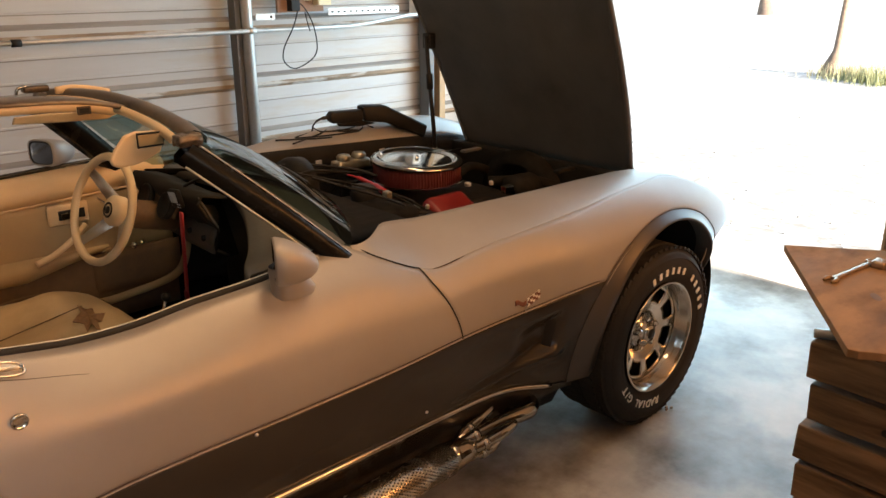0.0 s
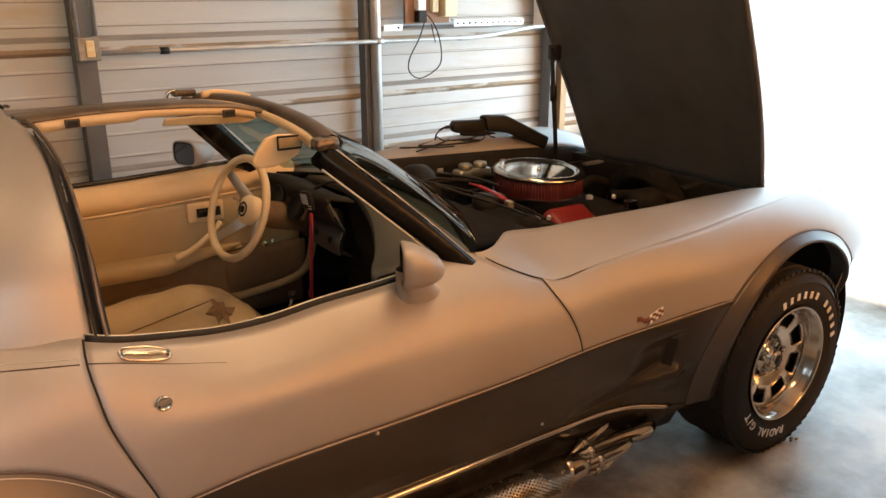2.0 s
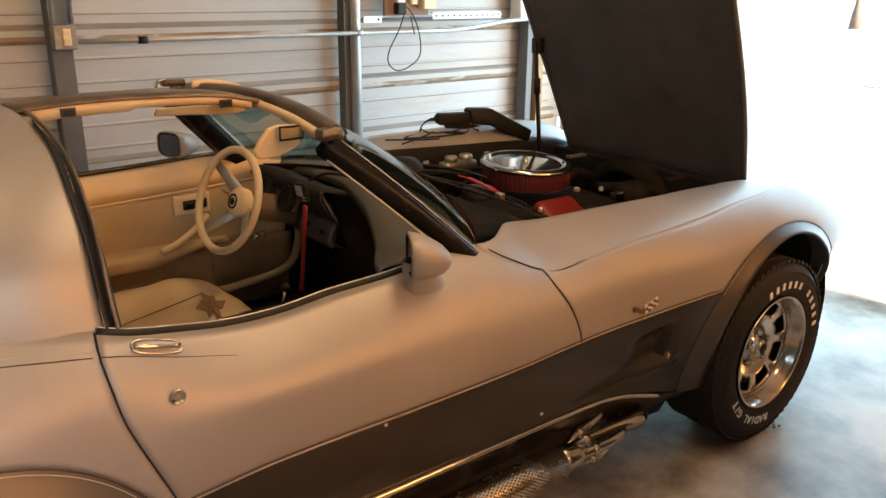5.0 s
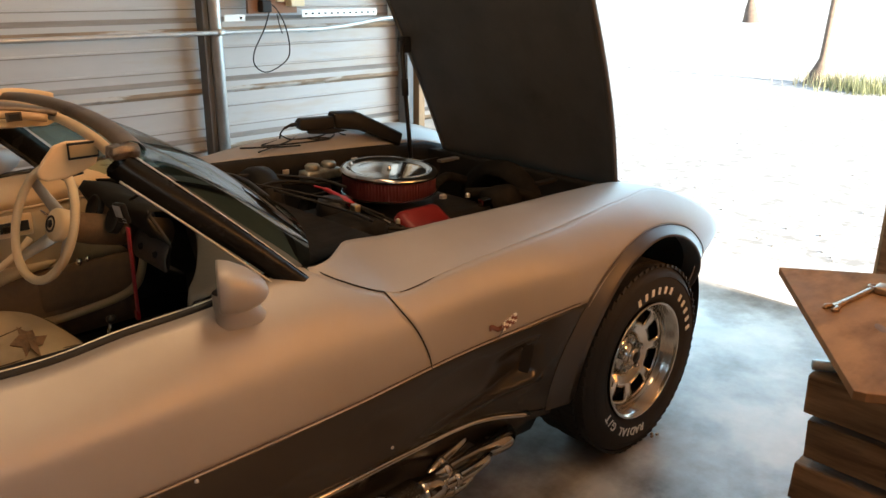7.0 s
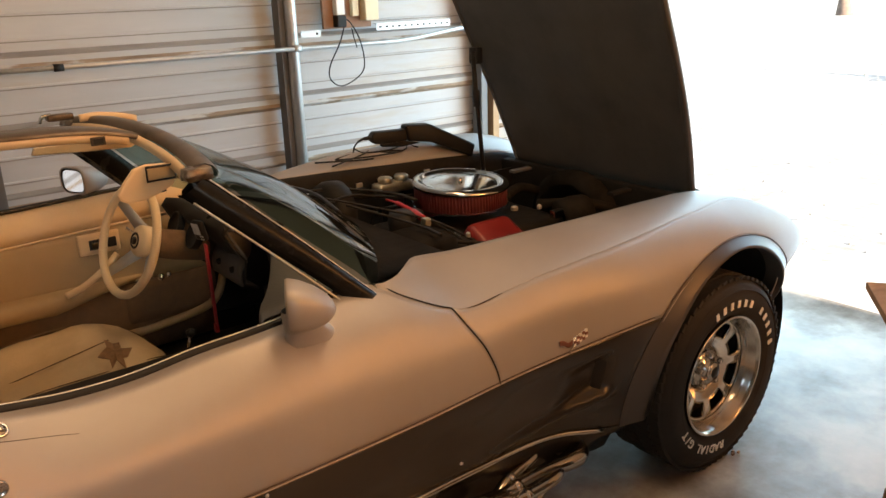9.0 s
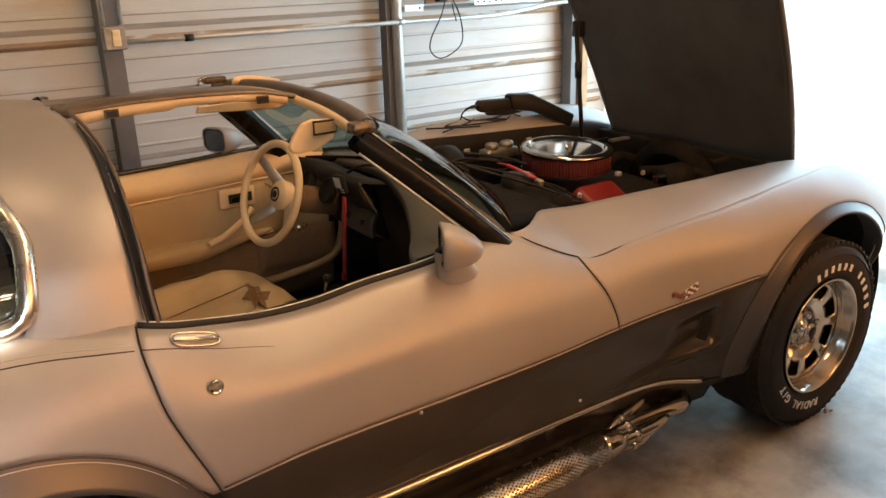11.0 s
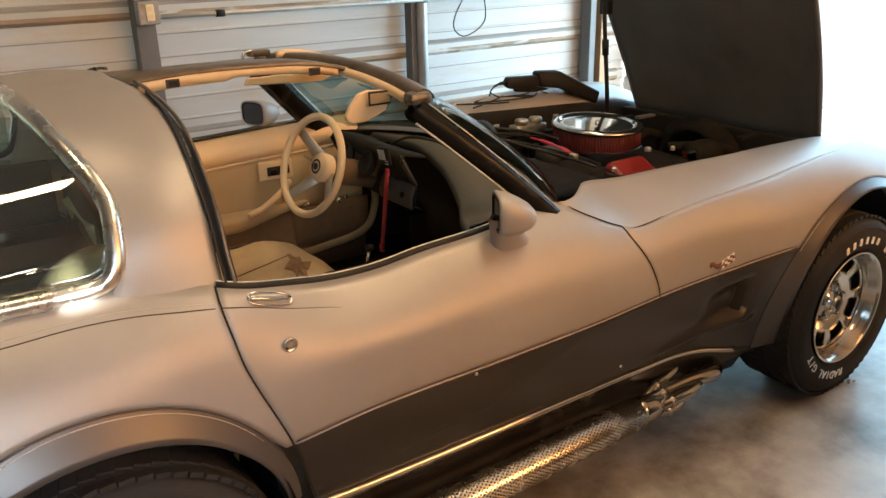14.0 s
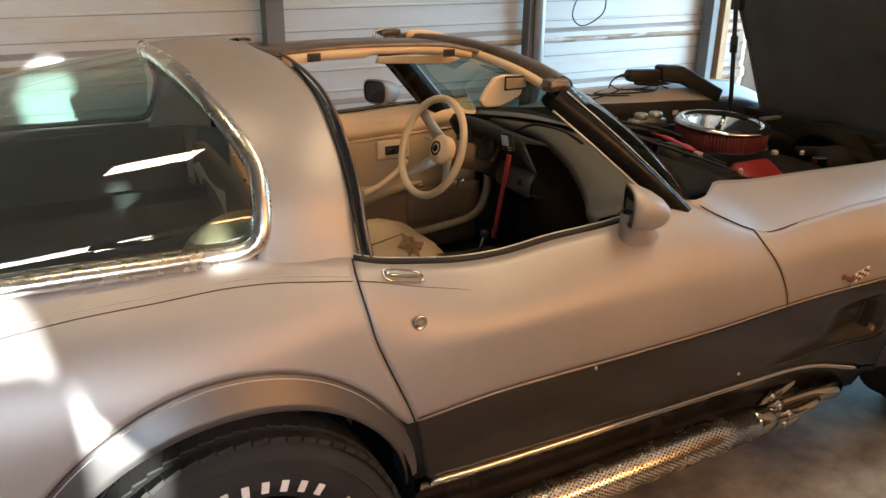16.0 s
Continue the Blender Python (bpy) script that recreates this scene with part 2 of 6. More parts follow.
def part(name, bm, material, parent=None, label="", smooth=True, solid=0.0, bevel=0.0, face=None):
    """Links a bmesh, given in world places, as one mesh object under a thing or a part."""
    bmesh.ops.recalc_face_normals(bm, faces=bm.faces)
    if face is not None and sum(f.normal.dot(Vector(face)) for f in bm.faces) < 0:
        bmesh.ops.reverse_faces(bm, faces=bm.faces)
    me = bpy.data.meshes.new(name)
    for f in bm.faces:
        f.smooth = smooth
    bm.to_mesh(me)
    bm.free()
    me.materials.append(material)
    ob = new(name, me)
    if parent is not None:
        ob.parent = parent
        base = CARRIED[parent]
        ob.matrix_parent_inverse = base.inverted()
        CARRIED[ob] = Matrix.Identity(4)
    else:
        CARRIED[ob] = Matrix.Identity(4)
    if label:
        ob["label"] = label
    if solid:
        s = ob.modifiers.new("thickness", "SOLIDIFY")
        s.thickness, s.offset = abs(solid), (1 if solid > 0 else -1)
    if bevel:
        b = ob.modifiers.new("edges", "BEVEL")
        b.width, b.segments, b.limit_method = bevel, 2, "ANGLE"
    return ob


def grid(rows, bm=None, close_u=False, close_v=False):
    """A sheet through rows of points."""
    bm = bm or bmesh.new()
    vs = [[bm.verts.new(p) for p in r] for r in rows]
    nu, nv = len(vs), len(vs[0])
    for i in range(nu if close_u else nu - 1):
        for j in range(nv if close_v else nv - 1):
            q = (vs[i][j], vs[(i + 1) % nu][j], vs[(i + 1) % nu][(j + 1) % nv], vs[i][(j + 1) % nv])
            if len(set(q)) == 4:
                bm.faces.new(q)
    return bm


def box(c, s, bm=None, m=None, bevel=0.0):
    bm = bm or bmesh.new()
    r = bmesh.ops.create_cube(bm, size=1)
    mm = (m or Matrix.Identity(4)) @ Matrix.Translation(c) @ Matrix.Diagonal((*s, 1))
    bmesh.ops.transform(bm, matrix=mm, verts=r["verts"])
    if bevel:
        es = list({e for v in r["verts"] for e in v.link_edges})
        bmesh.ops.bevel(bm, geom=es, offset=bevel, segments=2, affect="EDGES", profile=0.6)
    return bm


def tube(path, r, seg=10, bm=None, caps=True, closed=False):
    """A pipe along a path; r is a number or one per point."""
    bm = bm or bmesh.new()
    pts = [Vector(p) for p in path]
    n = len(pts)
    rs = r if isinstance(r, (list, tuple)) else [r] * n
    rings, side = [], None
    for i, p in enumerate(pts):
        a, b = (pts[(i - 1) % n], pts[(i + 1) % n]) if closed else (pts[max(i - 1, 0)], pts[min(i + 1, n - 1)])
        d = (b - a).normalized()
        if side is None:
            side = d.cross(Vector((0, 0, 1)) if abs(d.z) < 0.9 else Vector((1, 0, 0))).normalized()
        side = (side - d * side.dot(d)).normalized()
        up = d.cross(side)
        rings.append([p + rs[i] * (math.cos(2 * math.pi * k / seg) * side + math.sin(2 * math.pi * k / seg) * up) for k in range(seg)])
    vs = [[bm.verts.new(p) for p in ring] for ring in rings]
    for i in range(n if closed else n - 1):
        for k in range(seg):
            bm.faces.new((vs[i][k], vs[(i + 1) % n][k], vs[(i + 1) % n][(k + 1) % seg], vs[i][(k + 1) % seg]))
    if caps and not closed:
        bm.faces.new(vs[0]), bm.faces.new(vs[-1][::-1])
    return bm


def lathe(profile, m, seg=48, bm=None, close=False):
    """A turned shape: profile of (radius, height along the local z), placed by m."""
    rows = [[m @ Vector((r * math.cos(2 * math.pi * k / seg), r * math.sin(2 * math.pi * k / seg), h)) for k in range(seg)] for r, h in profile]
    return grid(rows, bm, close_u=close, close_v=True)


def cr(xs, ys, x):
    """A smooth curve through the points (xs, ys)."""
    x = min(max(x, xs[0]), xs[-1])
    i = max(0, min(len(xs) - 2, int(np.searchsorted(xs, x)) - 1))
    h = xs[i + 1] - xs[i]
    t = (x - xs[i]) / h
    d = lambda k: (ys[min(k + 1, len(xs) - 1)] - ys[max(k - 1, 0)]) / (xs[min(k + 1, len(xs) - 1)] - xs[max(k - 1, 0)])
    return ((2 * t**3 - 3 * t**2 + 1) * ys[i] + (t**3 - 2 * t**2 + t) * h * d(i) + (3 * t**2 - 2 * t**3) * ys[i + 1] + (t**3 - t**2) * h * d(i + 1))


def smooth_path(pts, n=8):
    xs = list(range(len(pts)))
    return [tuple(cr(xs, [p[a] for p in pts], k / n) for a in range(3)) for k in range(n * (len(pts) - 1) + 1)]


def lin(a, b, n):
    return [a + (b - a) * k / (n - 1) for k in range(n)]


# ---- building: floor, ground, walls, roof ----
WALL_Y = 1.70
floor = part("floor", box((-0.14, -1.3, -0.1), (8.72, 6.1, 0.2)), CONCRETE, smooth=False)
tagged(part("apron", box((4.50, -1.3, -0.105), (0.55, 6.1, 0.2)), SUNLITCONC, smooth=False), "end of the floor slab, coloured sunlit-pale, before the garage doorway", "apron", kind="structure")
tagged(floor, "worn stained concrete garage floor slab", "floor", kind="structure")
bm = grid([[(x, y, -0.03 + (0.015 * noise.noise((x * 0.8, y * 0.8, 0)) if abs(x) < 40 and abs(y) < 40 else 0))
            for y in [-600, -80, -40] + lin(-20, 25, 70) + [45, 90, 600]] for x in [-600, -80, -30] + lin(-8, 40, 80) + [60, 120, 700]])
tagged(part("ground", bm, DIRT), "pale sunlit gravel and dirt yard", "ground", kind="structure")

RIB, RIB0 = 0.305, 1.035


def siding_rows(z0, z1):
    """Depth and height of the ribbed sheet: broad ribs, and two fine ones between."""
    out = []
    k = math.floor((z0 - RIB0) / RIB) - 1
    while RIB0 + k * RIB < z1 + RIB:
        c = RIB0 + k * RIB
        out += [(c - 0.040, 0), (c - 0.024, 0.018), (c + 0.024, 0.018), (c + 0.040, 0)]
        for f in (0.088, 0.195):
            out += [(c + f - 0.008, 0), (c + f - 0.003, 0.004), (c + f + 0.003, 0.004), (c + f + 0.008, 0)]
        k += 1
    return [(z, d) for z, d in out if z0 <= z <= z1]


zd = siding_rows(0.0, 3.0)
bm = grid([[(x, WALL_Y - d + 0.003 * noise.noise((x * 1.3, z * 2, 5)), z) for z, d in zd] for x in lin(-4.4, 4.1, 60)])
wall = part("wall_north", bm, SIDING, smooth=False, solid=-0.03)
tagged(wall, "cream painted ribbed metal siding with horizontal ribs", "wall", kind="structure")
k = 0
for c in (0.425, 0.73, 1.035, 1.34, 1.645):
    # brown wear and shade painted on each broad rib's lower flank, a grey shade line along its upper edge
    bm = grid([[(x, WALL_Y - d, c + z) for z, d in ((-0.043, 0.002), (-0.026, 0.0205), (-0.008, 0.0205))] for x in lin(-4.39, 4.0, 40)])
    part("rib_wear_shade", bm, RIBWEARSHADE, wall, "brown worn paint and painted shade under a rib", smooth=False)
    bm = grid([[(x, WALL_Y - d, c + z) for z, d in ((0.018, 0.0205), (0.026, 0.0205), (0.043, 0.002))] for x in lin(-4.39, 4.0, 40)])
    part("rib_edge", bm, GREYRIB, wall, "grey shade line painted on a rib edge", smooth=False)
for c in (0.425, 0.73, 1.035, 1.34, 1.645):
    for f in (0.088, 0.195):
        # The shade under each fine rib is drawn as a grey strip.
        bm = box((-0.2, WALL_Y - 0.0045, c + f - 0.005), (8.3, 0.003, 0.005))
        part("rib_line", bm, GREYRIB, wall, "fine grey rib line", smooth=False)


def plain_wall(name, pieces, label):
    ob = None
    bm = bmesh.new()
    for c, s in pieces:
        box(c, s, bm)
    return tagged(part(name, bm, SIDING, smooth=False), label, "wall", kind="structure")


# front wall with the open garage doorway
plain_wall("wall_east", [((4.16, 1.55, 1.5), (0.12, 0.3, 3.0)), ((4.16, -2.8, 1.5), (0.12, 3.1, 3.0)), ((4.16, 0.075, 2.75), (0.12, 2.65, 0.5))],
           "cream metal front wall round the open garage doorway")
plain_wall("wall_west", [((-4.46, -1.3, 1.5), (0.12, 6.1, 3.0))], "plain metal rear wall")
# near wall, out of view: an opening added to let sun patches onto the rear fender
plain_wall("wall_south", [((-3.06, -4.34, 1.5), (2.92, 0.12, 3.0)), ((2.25, -4.34, 1.5), (3.70, 0.12, 3.0)), ((-0.60, -4.34, 0.725), (2.00, 0.12, 1.45)), ((-0.60, -4.34, 2.825), (2.00, 0.12, 0.35))],
           "unseen plain metal side wall with an opening for the sun patches")
# Added boards mask the opening; their gaps are traced back from the sun patches.
shutter = thing("sun_mask_boards", (-0.6, -4.34, 1.45), "unseen boards cut to shape the sun patches", "boards", kind="structure")
for poly in ([(-0.11, 1.71), (0.20, 1.71), (0.20, 2.24), (-0.11, 2.24)], [(0.20, 2.0), (0.40, 2.0), (0.40, 2.24), (0.20, 2.24)], [(0.31, 1.71), (0.40, 1.71), (0.40, 2.0), (0.31, 2.0)],
             [(0.20, 1.71), (0.31, 1.71), (0.31, 1.86), (0.20, 1.86)], [(0.03, 1.45), (0.40, 1.45), (0.40, 1.71), (-0.078, 1.71), (-0.068, 1.66), (0.048, 1.515)],
             [(-1.6, 1.45), (-0.085, 1.45), (-0.078, 1.70), (-0.13, 1.755), (-1.6, 1.755)], [(-0.11, 1.78), (-0.11, 2.65), (-0.135, 2.65), (-0.14, 1.97), (-0.158, 1.92), (-0.14, 1.87), (-0.118, 1.83)],
             [(-0.11, 2.24), (0.04, 2.24), (0.054, 2.307), (0.026, 2.375), (0.072, 2.487), (0.159, 2.553), (0.159, 2.65), (-0.11, 2.65)],
             [(0.355, 2.24), (0.40, 2.24), (0.40, 2.65), (0.159, 2.65), (0.159, 2.553), (0.213, 2.546), (0.266, 2.45), (0.358, 2.318), (0.346, 2.28)]):
    bm = bmesh.new()
    f = bm.faces.new([bm.verts.new((x, -4.33, z)) for x, z in poly])
    part("board", bm, BOARDBROWN, shutter, smooth=False, solid=0.02)
# Unseen sheets, added as a backing for the side fill lamp.
strip = thing("side_lamp_backing", (2.05, -4.27, 1.85), "unseen pale sheets added behind the side fill lamp", "wall panel", kind="structure")
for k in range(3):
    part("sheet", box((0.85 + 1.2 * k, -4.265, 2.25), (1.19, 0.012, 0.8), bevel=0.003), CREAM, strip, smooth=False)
# The roof fill lamp gets the same kind of added, unseen backing.
roof_strip = thing("roof_lamp_backing", (1.65, -0.80, 2.97), "unseen pale sheets added behind the roof fill lamp", "roof panel", kind="structure")
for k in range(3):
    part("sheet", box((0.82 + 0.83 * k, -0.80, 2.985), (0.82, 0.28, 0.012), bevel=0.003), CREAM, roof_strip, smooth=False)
# Unseen panel added above the small reflection lamp.
skylight = thing("skylight", (-0.02, -0.56, 2.98), "unseen roof panel added for the white reflection in the rear glass", "skylight", kind="structure")
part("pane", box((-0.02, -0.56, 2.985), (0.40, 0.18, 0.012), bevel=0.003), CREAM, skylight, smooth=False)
tagged(part("ceiling", box((-0.15, -1.3, 3.05), (8.8, 6.2, 0.1)), ROOFMAT, smooth=False), "plain sheet roof lining", "ceiling", kind="structure")


def post(x, y, w, d, z0, z1, label, material):
    """A rolled channel post: web, two flanges and lips."""
    t = thing("wall_post", (x, y, z0), label, "post", "posts of the wall")
    h, cz = z1 - z0, (z0 + z1) / 2
    part("web", box((x, y, cz), (w, 0.006, h), bevel=0.001), material, t, smooth=False)
    part("flange", box((x - w / 2, y + d / 2, cz), (0.006, d, h), bevel=0.001), material, t, smooth=False)
    part("flange", box((x + w / 2, y + d / 2, cz), (0.006, d, h), bevel=0.001), material, t, smooth=False)
    return t


post_a = thing("wall_post", (2.32, 1.60, 0), "round galvanised steel wall post with its dark shadow built as a strip", "post", "posts of the wall")
part("pipe", tube([(2.335, 1.585, 0), (2.335, 1.585, 2.98)], 0.030, 20), STEEL, post_a)
# Grey strip stands in for the dark shadow left of the pipe.
part("channel", box((2.295, 1.635, 1.49), (0.04, 0.07, 2.98), bevel=0.004), DARKSTEEL, post_a, smooth=False)
post(0.85, 1.60, 0.082, 0.08, 0, 2.98, "grey painted steel channel wall post", DARKSTEEL)
post_c = thing("wall_post", (3.72, 1.60, 0), "pale bare timber wall stud", "post", "posts of the wall")
part("stud", box((3.72, 1.60, 1.49), (0.05, 0.10, 2.98), bevel=0.004), PALEWOOD, post_c, smooth=False)
part("channel", box((3.645, 1.62, 1.49), (0.05, 0.09, 2.98), bevel=0.004), DARKSTEEL, post_c, smooth=False)
jamb = thing("door_jamb", (4.06, -1.22, 0), "dark brown timber jamb of the garage doorway", "door jamb", kind="structure")
part("post", box((4.05, -1.22, 1.49), (0.09, 0.13, 2.98), bevel=0.005), WOOD, jamb, smooth=False)
part("stop", box((4.05, -1.145, 1.49), (0.03, 0.02, 2.98), bevel=0.003), PALEWOOD, jamb, smooth=False)

# ---- wall fittings ----
conduit = thing("conduit", (2.0, 1.53, 1.31), "galvanised electrical conduit run along the metal wall", "conduit")
part("pipe", tube([(0.86, 1.545, 1.315), (1.4, 1.545, 1.315), (2.0, 1.54, 1.315), (2.72, 1.535, 1.315), (2.95, 1.53, 1.315), (3.1, 1.53, 1.325), (3.4, 1.53, 1.36), (3.7, 1.53, 1.372)], 0.0115, 12), STEEL, conduit)
for x, z in ((2.335, 1.315), (1.18, 1.315), (2.88, 1.315)):
    part("clip" if x != 2.88 else "coupling", tube([(x - 0.02, 1.54, z), (x + 0.02, 1.54, z)], 0.0165, 12), STEEL if x != 1.18 else BLACK, conduit)
outlet = thing("outlet_box", (0.85, 1.56, 1.30), "galvanised steel outlet box with a cream socket", "outlet box")
part("box", box((0.85, 1.545, 1.335), (0.095, 0.06, 0.10), bevel=0.008), BOXSTEEL, outlet, smooth=False)
part("cover", box((0.85, 1.512, 1.335), (0.088, 0.006, 0.092), bevel=0.002), BOXSTEEL, outlet, smooth=False)
sock = part("socket", box((0.853, 1.506, 1.338), (0.035, 0.008, 0.07), bevel=0.003), CREAM, outlet, "cream duplex socket", smooth=False)
for dz in (-0.018, 0.018):
    part("socket_face", box((0.853, 1.501, 1.338 + dz), (0.024, 0.003, 0.022), bevel=0.001), BEIGETRIM, sock, smooth=False)
for dx in (-0.035, 0.04):
    riser = thing("riser_conduit", (0.85 + dx, 1.55, 1.39), "thin galvanised conduit rising from the outlet box", "conduit")
    part("pipe", tube([(0.85 + dx, 1.55, 1.39), (0.85 + dx * 1.1, 1.55, 2.2), (0.85 + dx * 1.1, 1.56, 2.98)], 0.011, 10), STEEL, riser)

panel = thing("tool_board", (2.63, 1.56, 1.39), "brown hardboard panel with chargers mounted on it", "board")
part("board", box((2.665, 1.575, 1.50), (0.30, 0.02, 0.20), bevel=0.003), BOARDBROWN, panel, smooth=False)
charger = thing("wall_charger", (2.60, 1.54, 1.44), "small black wall charger with a white top", "charger")
part("body", box((2.60, 1.54, 1.437), (0.055, 0.05, 0.06), bevel=0.006), BLACK, charger, smooth=False)
part("top", box((2.60, 1.545, 1.515), (0.05, 0.045, 0.09), bevel=0.006), WHITE, charger, smooth=False)
unit = thing("cream_unit", (2.78, 1.54, 1.45), "cream plastic power unit on the hardboard panel", "power unit")
part("case", box((2.785, 1.535, 1.50), (0.085, 0.06, 0.13), bevel=0.006), CREAM, unit, smooth=False)
part("rail", box((2.70, 1.55, 1.51), (0.04, 0.03, 0.10), bevel=0.004), CREAM, unit, smooth=False)
angle = thing("slotted_angle", (3.08, 1.55, 1.39), "pale slotted steel angle strip", "bracket")
part("leg", box((3.10, 1.555, 1.395), (0.52, 0.004, 0.035), bevel=0.001), STEEL, angle, smooth=False)
part("foot", box((3.10, 1.575, 1.4135), (0.52, 0.04, 0.003)), STEEL, angle, smooth=False)
for k in range(12):
    part("slot", box((2.865 + k * 0.043, 1.5522, 1.395), (0.016, 0.002, 0.010)), GAP, angle, smooth=False)
tab = thing("steel_tab", (2.45, 1.56, 1.37), "short punched steel strap on the post", "bracket")
part("strap", box((2.43, 1.556, 1.382), (0.12, 0.004, 0.035), bevel=0.001), STEEL, tab, smooth=False)
part("hole", tube([(2.465, 1.5535, 1.382), (2.465, 1.5525, 1.382)], 0.007, 10), GAP, tab)
loop = [(2.62, 1.52, 1.43), (2.57, 1.505, 1.33), (2.50, 1.50, 1.22), (2.495, 1.50, 1.15), (2.555, 1.50, 1.108), (2.64, 1.50, 1.13),
        (2.705, 1.50, 1.18), (2.715, 1.505, 1.26), (2.69, 1.51, 1.36), (2.64, 1.52, 1.44), (2.60, 1.53, 1.44)]
wire = thing("hanging_wire", (2.63, 1.51, 1.43), "thin black wire hanging in a loop from the charger", "wire")
part("cord", tube(smooth_path(loop), 0.0035, 6), BLACK, wire)
part("tail", tube(smooth_path([(2.655, 1.515, 1.40), (2.66, 1.505, 1.35), (2.675, 1.505, 1.30)]), 0.003, 6), BLACK, wire)
stub = thing("white_cabinet", (3.58, 1.50, 1.40), "pale painted metal cabinet by the wall corner", "cabinet")
part("case", box((3.56, 1.60, 1.52), (0.07, 0.10, 0.32), bevel=0.004), WHITE, stub, smooth=False)


# ---- the sports car: surfaces ----
CY = -0.03
ZN = [0.25, 0.36, 0.48, 0.61, 0.70, 0.78, 0.86, 0.92, 0.98, 1.05]
XN = [-1.1, -0.4, 0.0, 0.3, 0.6, 1.0, 1.3, 1.5, 1.8, 2.1, 2.5, 2.8, 3.1, 3.4]
WN = [[0.70, 0.74, 0.77, 0.80, 0.815, 0.805, 0.78, 0.72, 0.62, 0.50],
      [0.74, 0.79, 0.82, 0.845, 0.853, 0.845, 0.81, 0.757, 0.655, 0.55],
      [0.76, 0.80, 0.83, 0.850, 0.856, 0.848, 0.815, 0.762, 0.657, 0.56],
      [0.74, 0.775, 0.805, 0.828, 0.825, 0.81, 0.785, 0.740, 0.650, 0.58],
      [0.74, 0.775, 0.805, 0.822, 0.815, 0.795, 0.710, 0.62, 0.55, 0.48],
      [0.74, 0.775, 0.805, 0.820, 0.812, 0.792, 0.735, 0.652, 0.57, 0.50],
      [0.74, 0.775, 0.800, 0.820, 0.812, 0.790, 0.742, 0.655, 0.57, 0.50],
      [0.74, 0.770, 0.800, 0.819, 0.810, 0.785, 0.715, 0.63, 0.55, 0.50],
      [0.72, 0.760, 0.800, 0.822, 0.818, 0.800, 0.745, 0.66, 0.55, 0.50],
      [0.790, 0.825, 0.848, 0.862, 0.858, 0.838, 0.775, 0.68, 0.55, 0.50],
      [0.82, 0.848, 0.862, 0.870, 0.866, 0.853, 0.795, 0.70, 0.55, 0.50],
      [0.77, 0.815, 0.840, 0.852, 0.845, 0.820, 0.735, 0.62, 0.55, 0.50],
      [0.42, 0.520, 0.690, 0.775, 0.765, 0.715, 0.630, 0.55, 0.50, 0.45],
      [0.36, 0.430, 0.600, 0.660, 0.630, 0.575, 0.500, 0.42, 0.40, 0.35]]


def half_width(x, z):
    """Half of the body's width at a station and a height."""
    return cr(ZN, [cr(XN, [row[k] for row in WN], x) for k in range(len(ZN))], z)


def skin(x, z, side, out=0.0):
    return (x, CY + side * (half_width(x, z) + out), z)


def stripe_z(x):
    return cr([0.3, 0.39, 0.6, 1.0, 1.3, 1.55, 1.82, 2.0, 2.13, 2.9, 3.4], [0.590, 0.590, 0.605, 0.604, 0.607, 0.618, 0.624, 0.640, 0.645, 0.60, 0.55], x)


def belt_z(x):
    return cr([0.29, 0.4, 0.52, 0.6, 0.7, 0.83, 1.04, 1.265, 1.337, 1.414, 1.46], [0.945, 0.915, 0.888, 0.879, 0.879, 0.890, 0.903, 0.924, 0.887, 0.850, 0.833], x)


def rear_cut(z):
    return cr([0.36, 0.40, 0.587, 0.787, 0.865, 0.916, 0.947], [0.45, 0.437, 0.385, 0.308, 0.293, 0.289, 0.296], z)


def front_cut(z):
    return cr([0.36, 0.45, 0.624, 0.711, 0.795, 0.835, 0.85], [1.56, 1.56, 1.545, 1.518, 1.472, 1.452, 1.44], z)


def crease_z(x):
    return cr([1.265, 1.337, 1.414, 1.494, 1.64, 1.79, 2.1, 2.45, 2.73, 2.98, 3.17, 3.3, 3.4], [0.924, 0.887, 0.853, 0.828, 0.838, 0.852, 0.872, 0.893, 0.880, 0.790, 0.680, 0.60, 0.56], x)


def hood_edge(x):
    """Half-width and height of the edge of the hood opening."""
    return (cr([1.29, 1.341, 1.39, 1.43, 1.466, 1.6, 2.1, 2.6, 2.8, 3.1, 3.4], [0.668, 0.655, 0.625, 0.592, 0.575, 0.570, 0.553, 0.528, 0.518, 0.47, 0.38], x),
            cr([1.29, 1.37, 1.437, 1.6, 1.85, 2.17, 2.48, 2.8, 3.0, 3.2, 3.4], [0.921, 0.924, 0.930, 0.915, 0.906, 0.892, 0.880, 0.856, 0.79, 0.69, 0.58], x))


def arc(cx, cz, rx, rz, a0, a1, n):
    return [(cx + rx * math.cos(radians(a)), cz + rz * math.sin(radians(a))) for a in lin(a0, a1, n)]


REAR_OUT, REAR_LIP = (-0.02, 0.385, 0.425, 0.425), (-0.015, 0.385, 0.385, 0.360)
FRONT_OUT, FRONT_LIP = (2.545, 0.385, 0.490, 0.415), (2.545, 0.385, 0.392, 0.384)


def above_arch(x, e, floor_z):
    cx, cz, rx, rz = e
    q = 1 - ((x - cx) / rx) ** 2
    return max(floor_z, cz + rz * math.sqrt(q)) if q > 0 else floor_z


car = thing("sports_car", (1.24, CY, 0), "silver and charcoal classic sports car with its hood raised", "car")


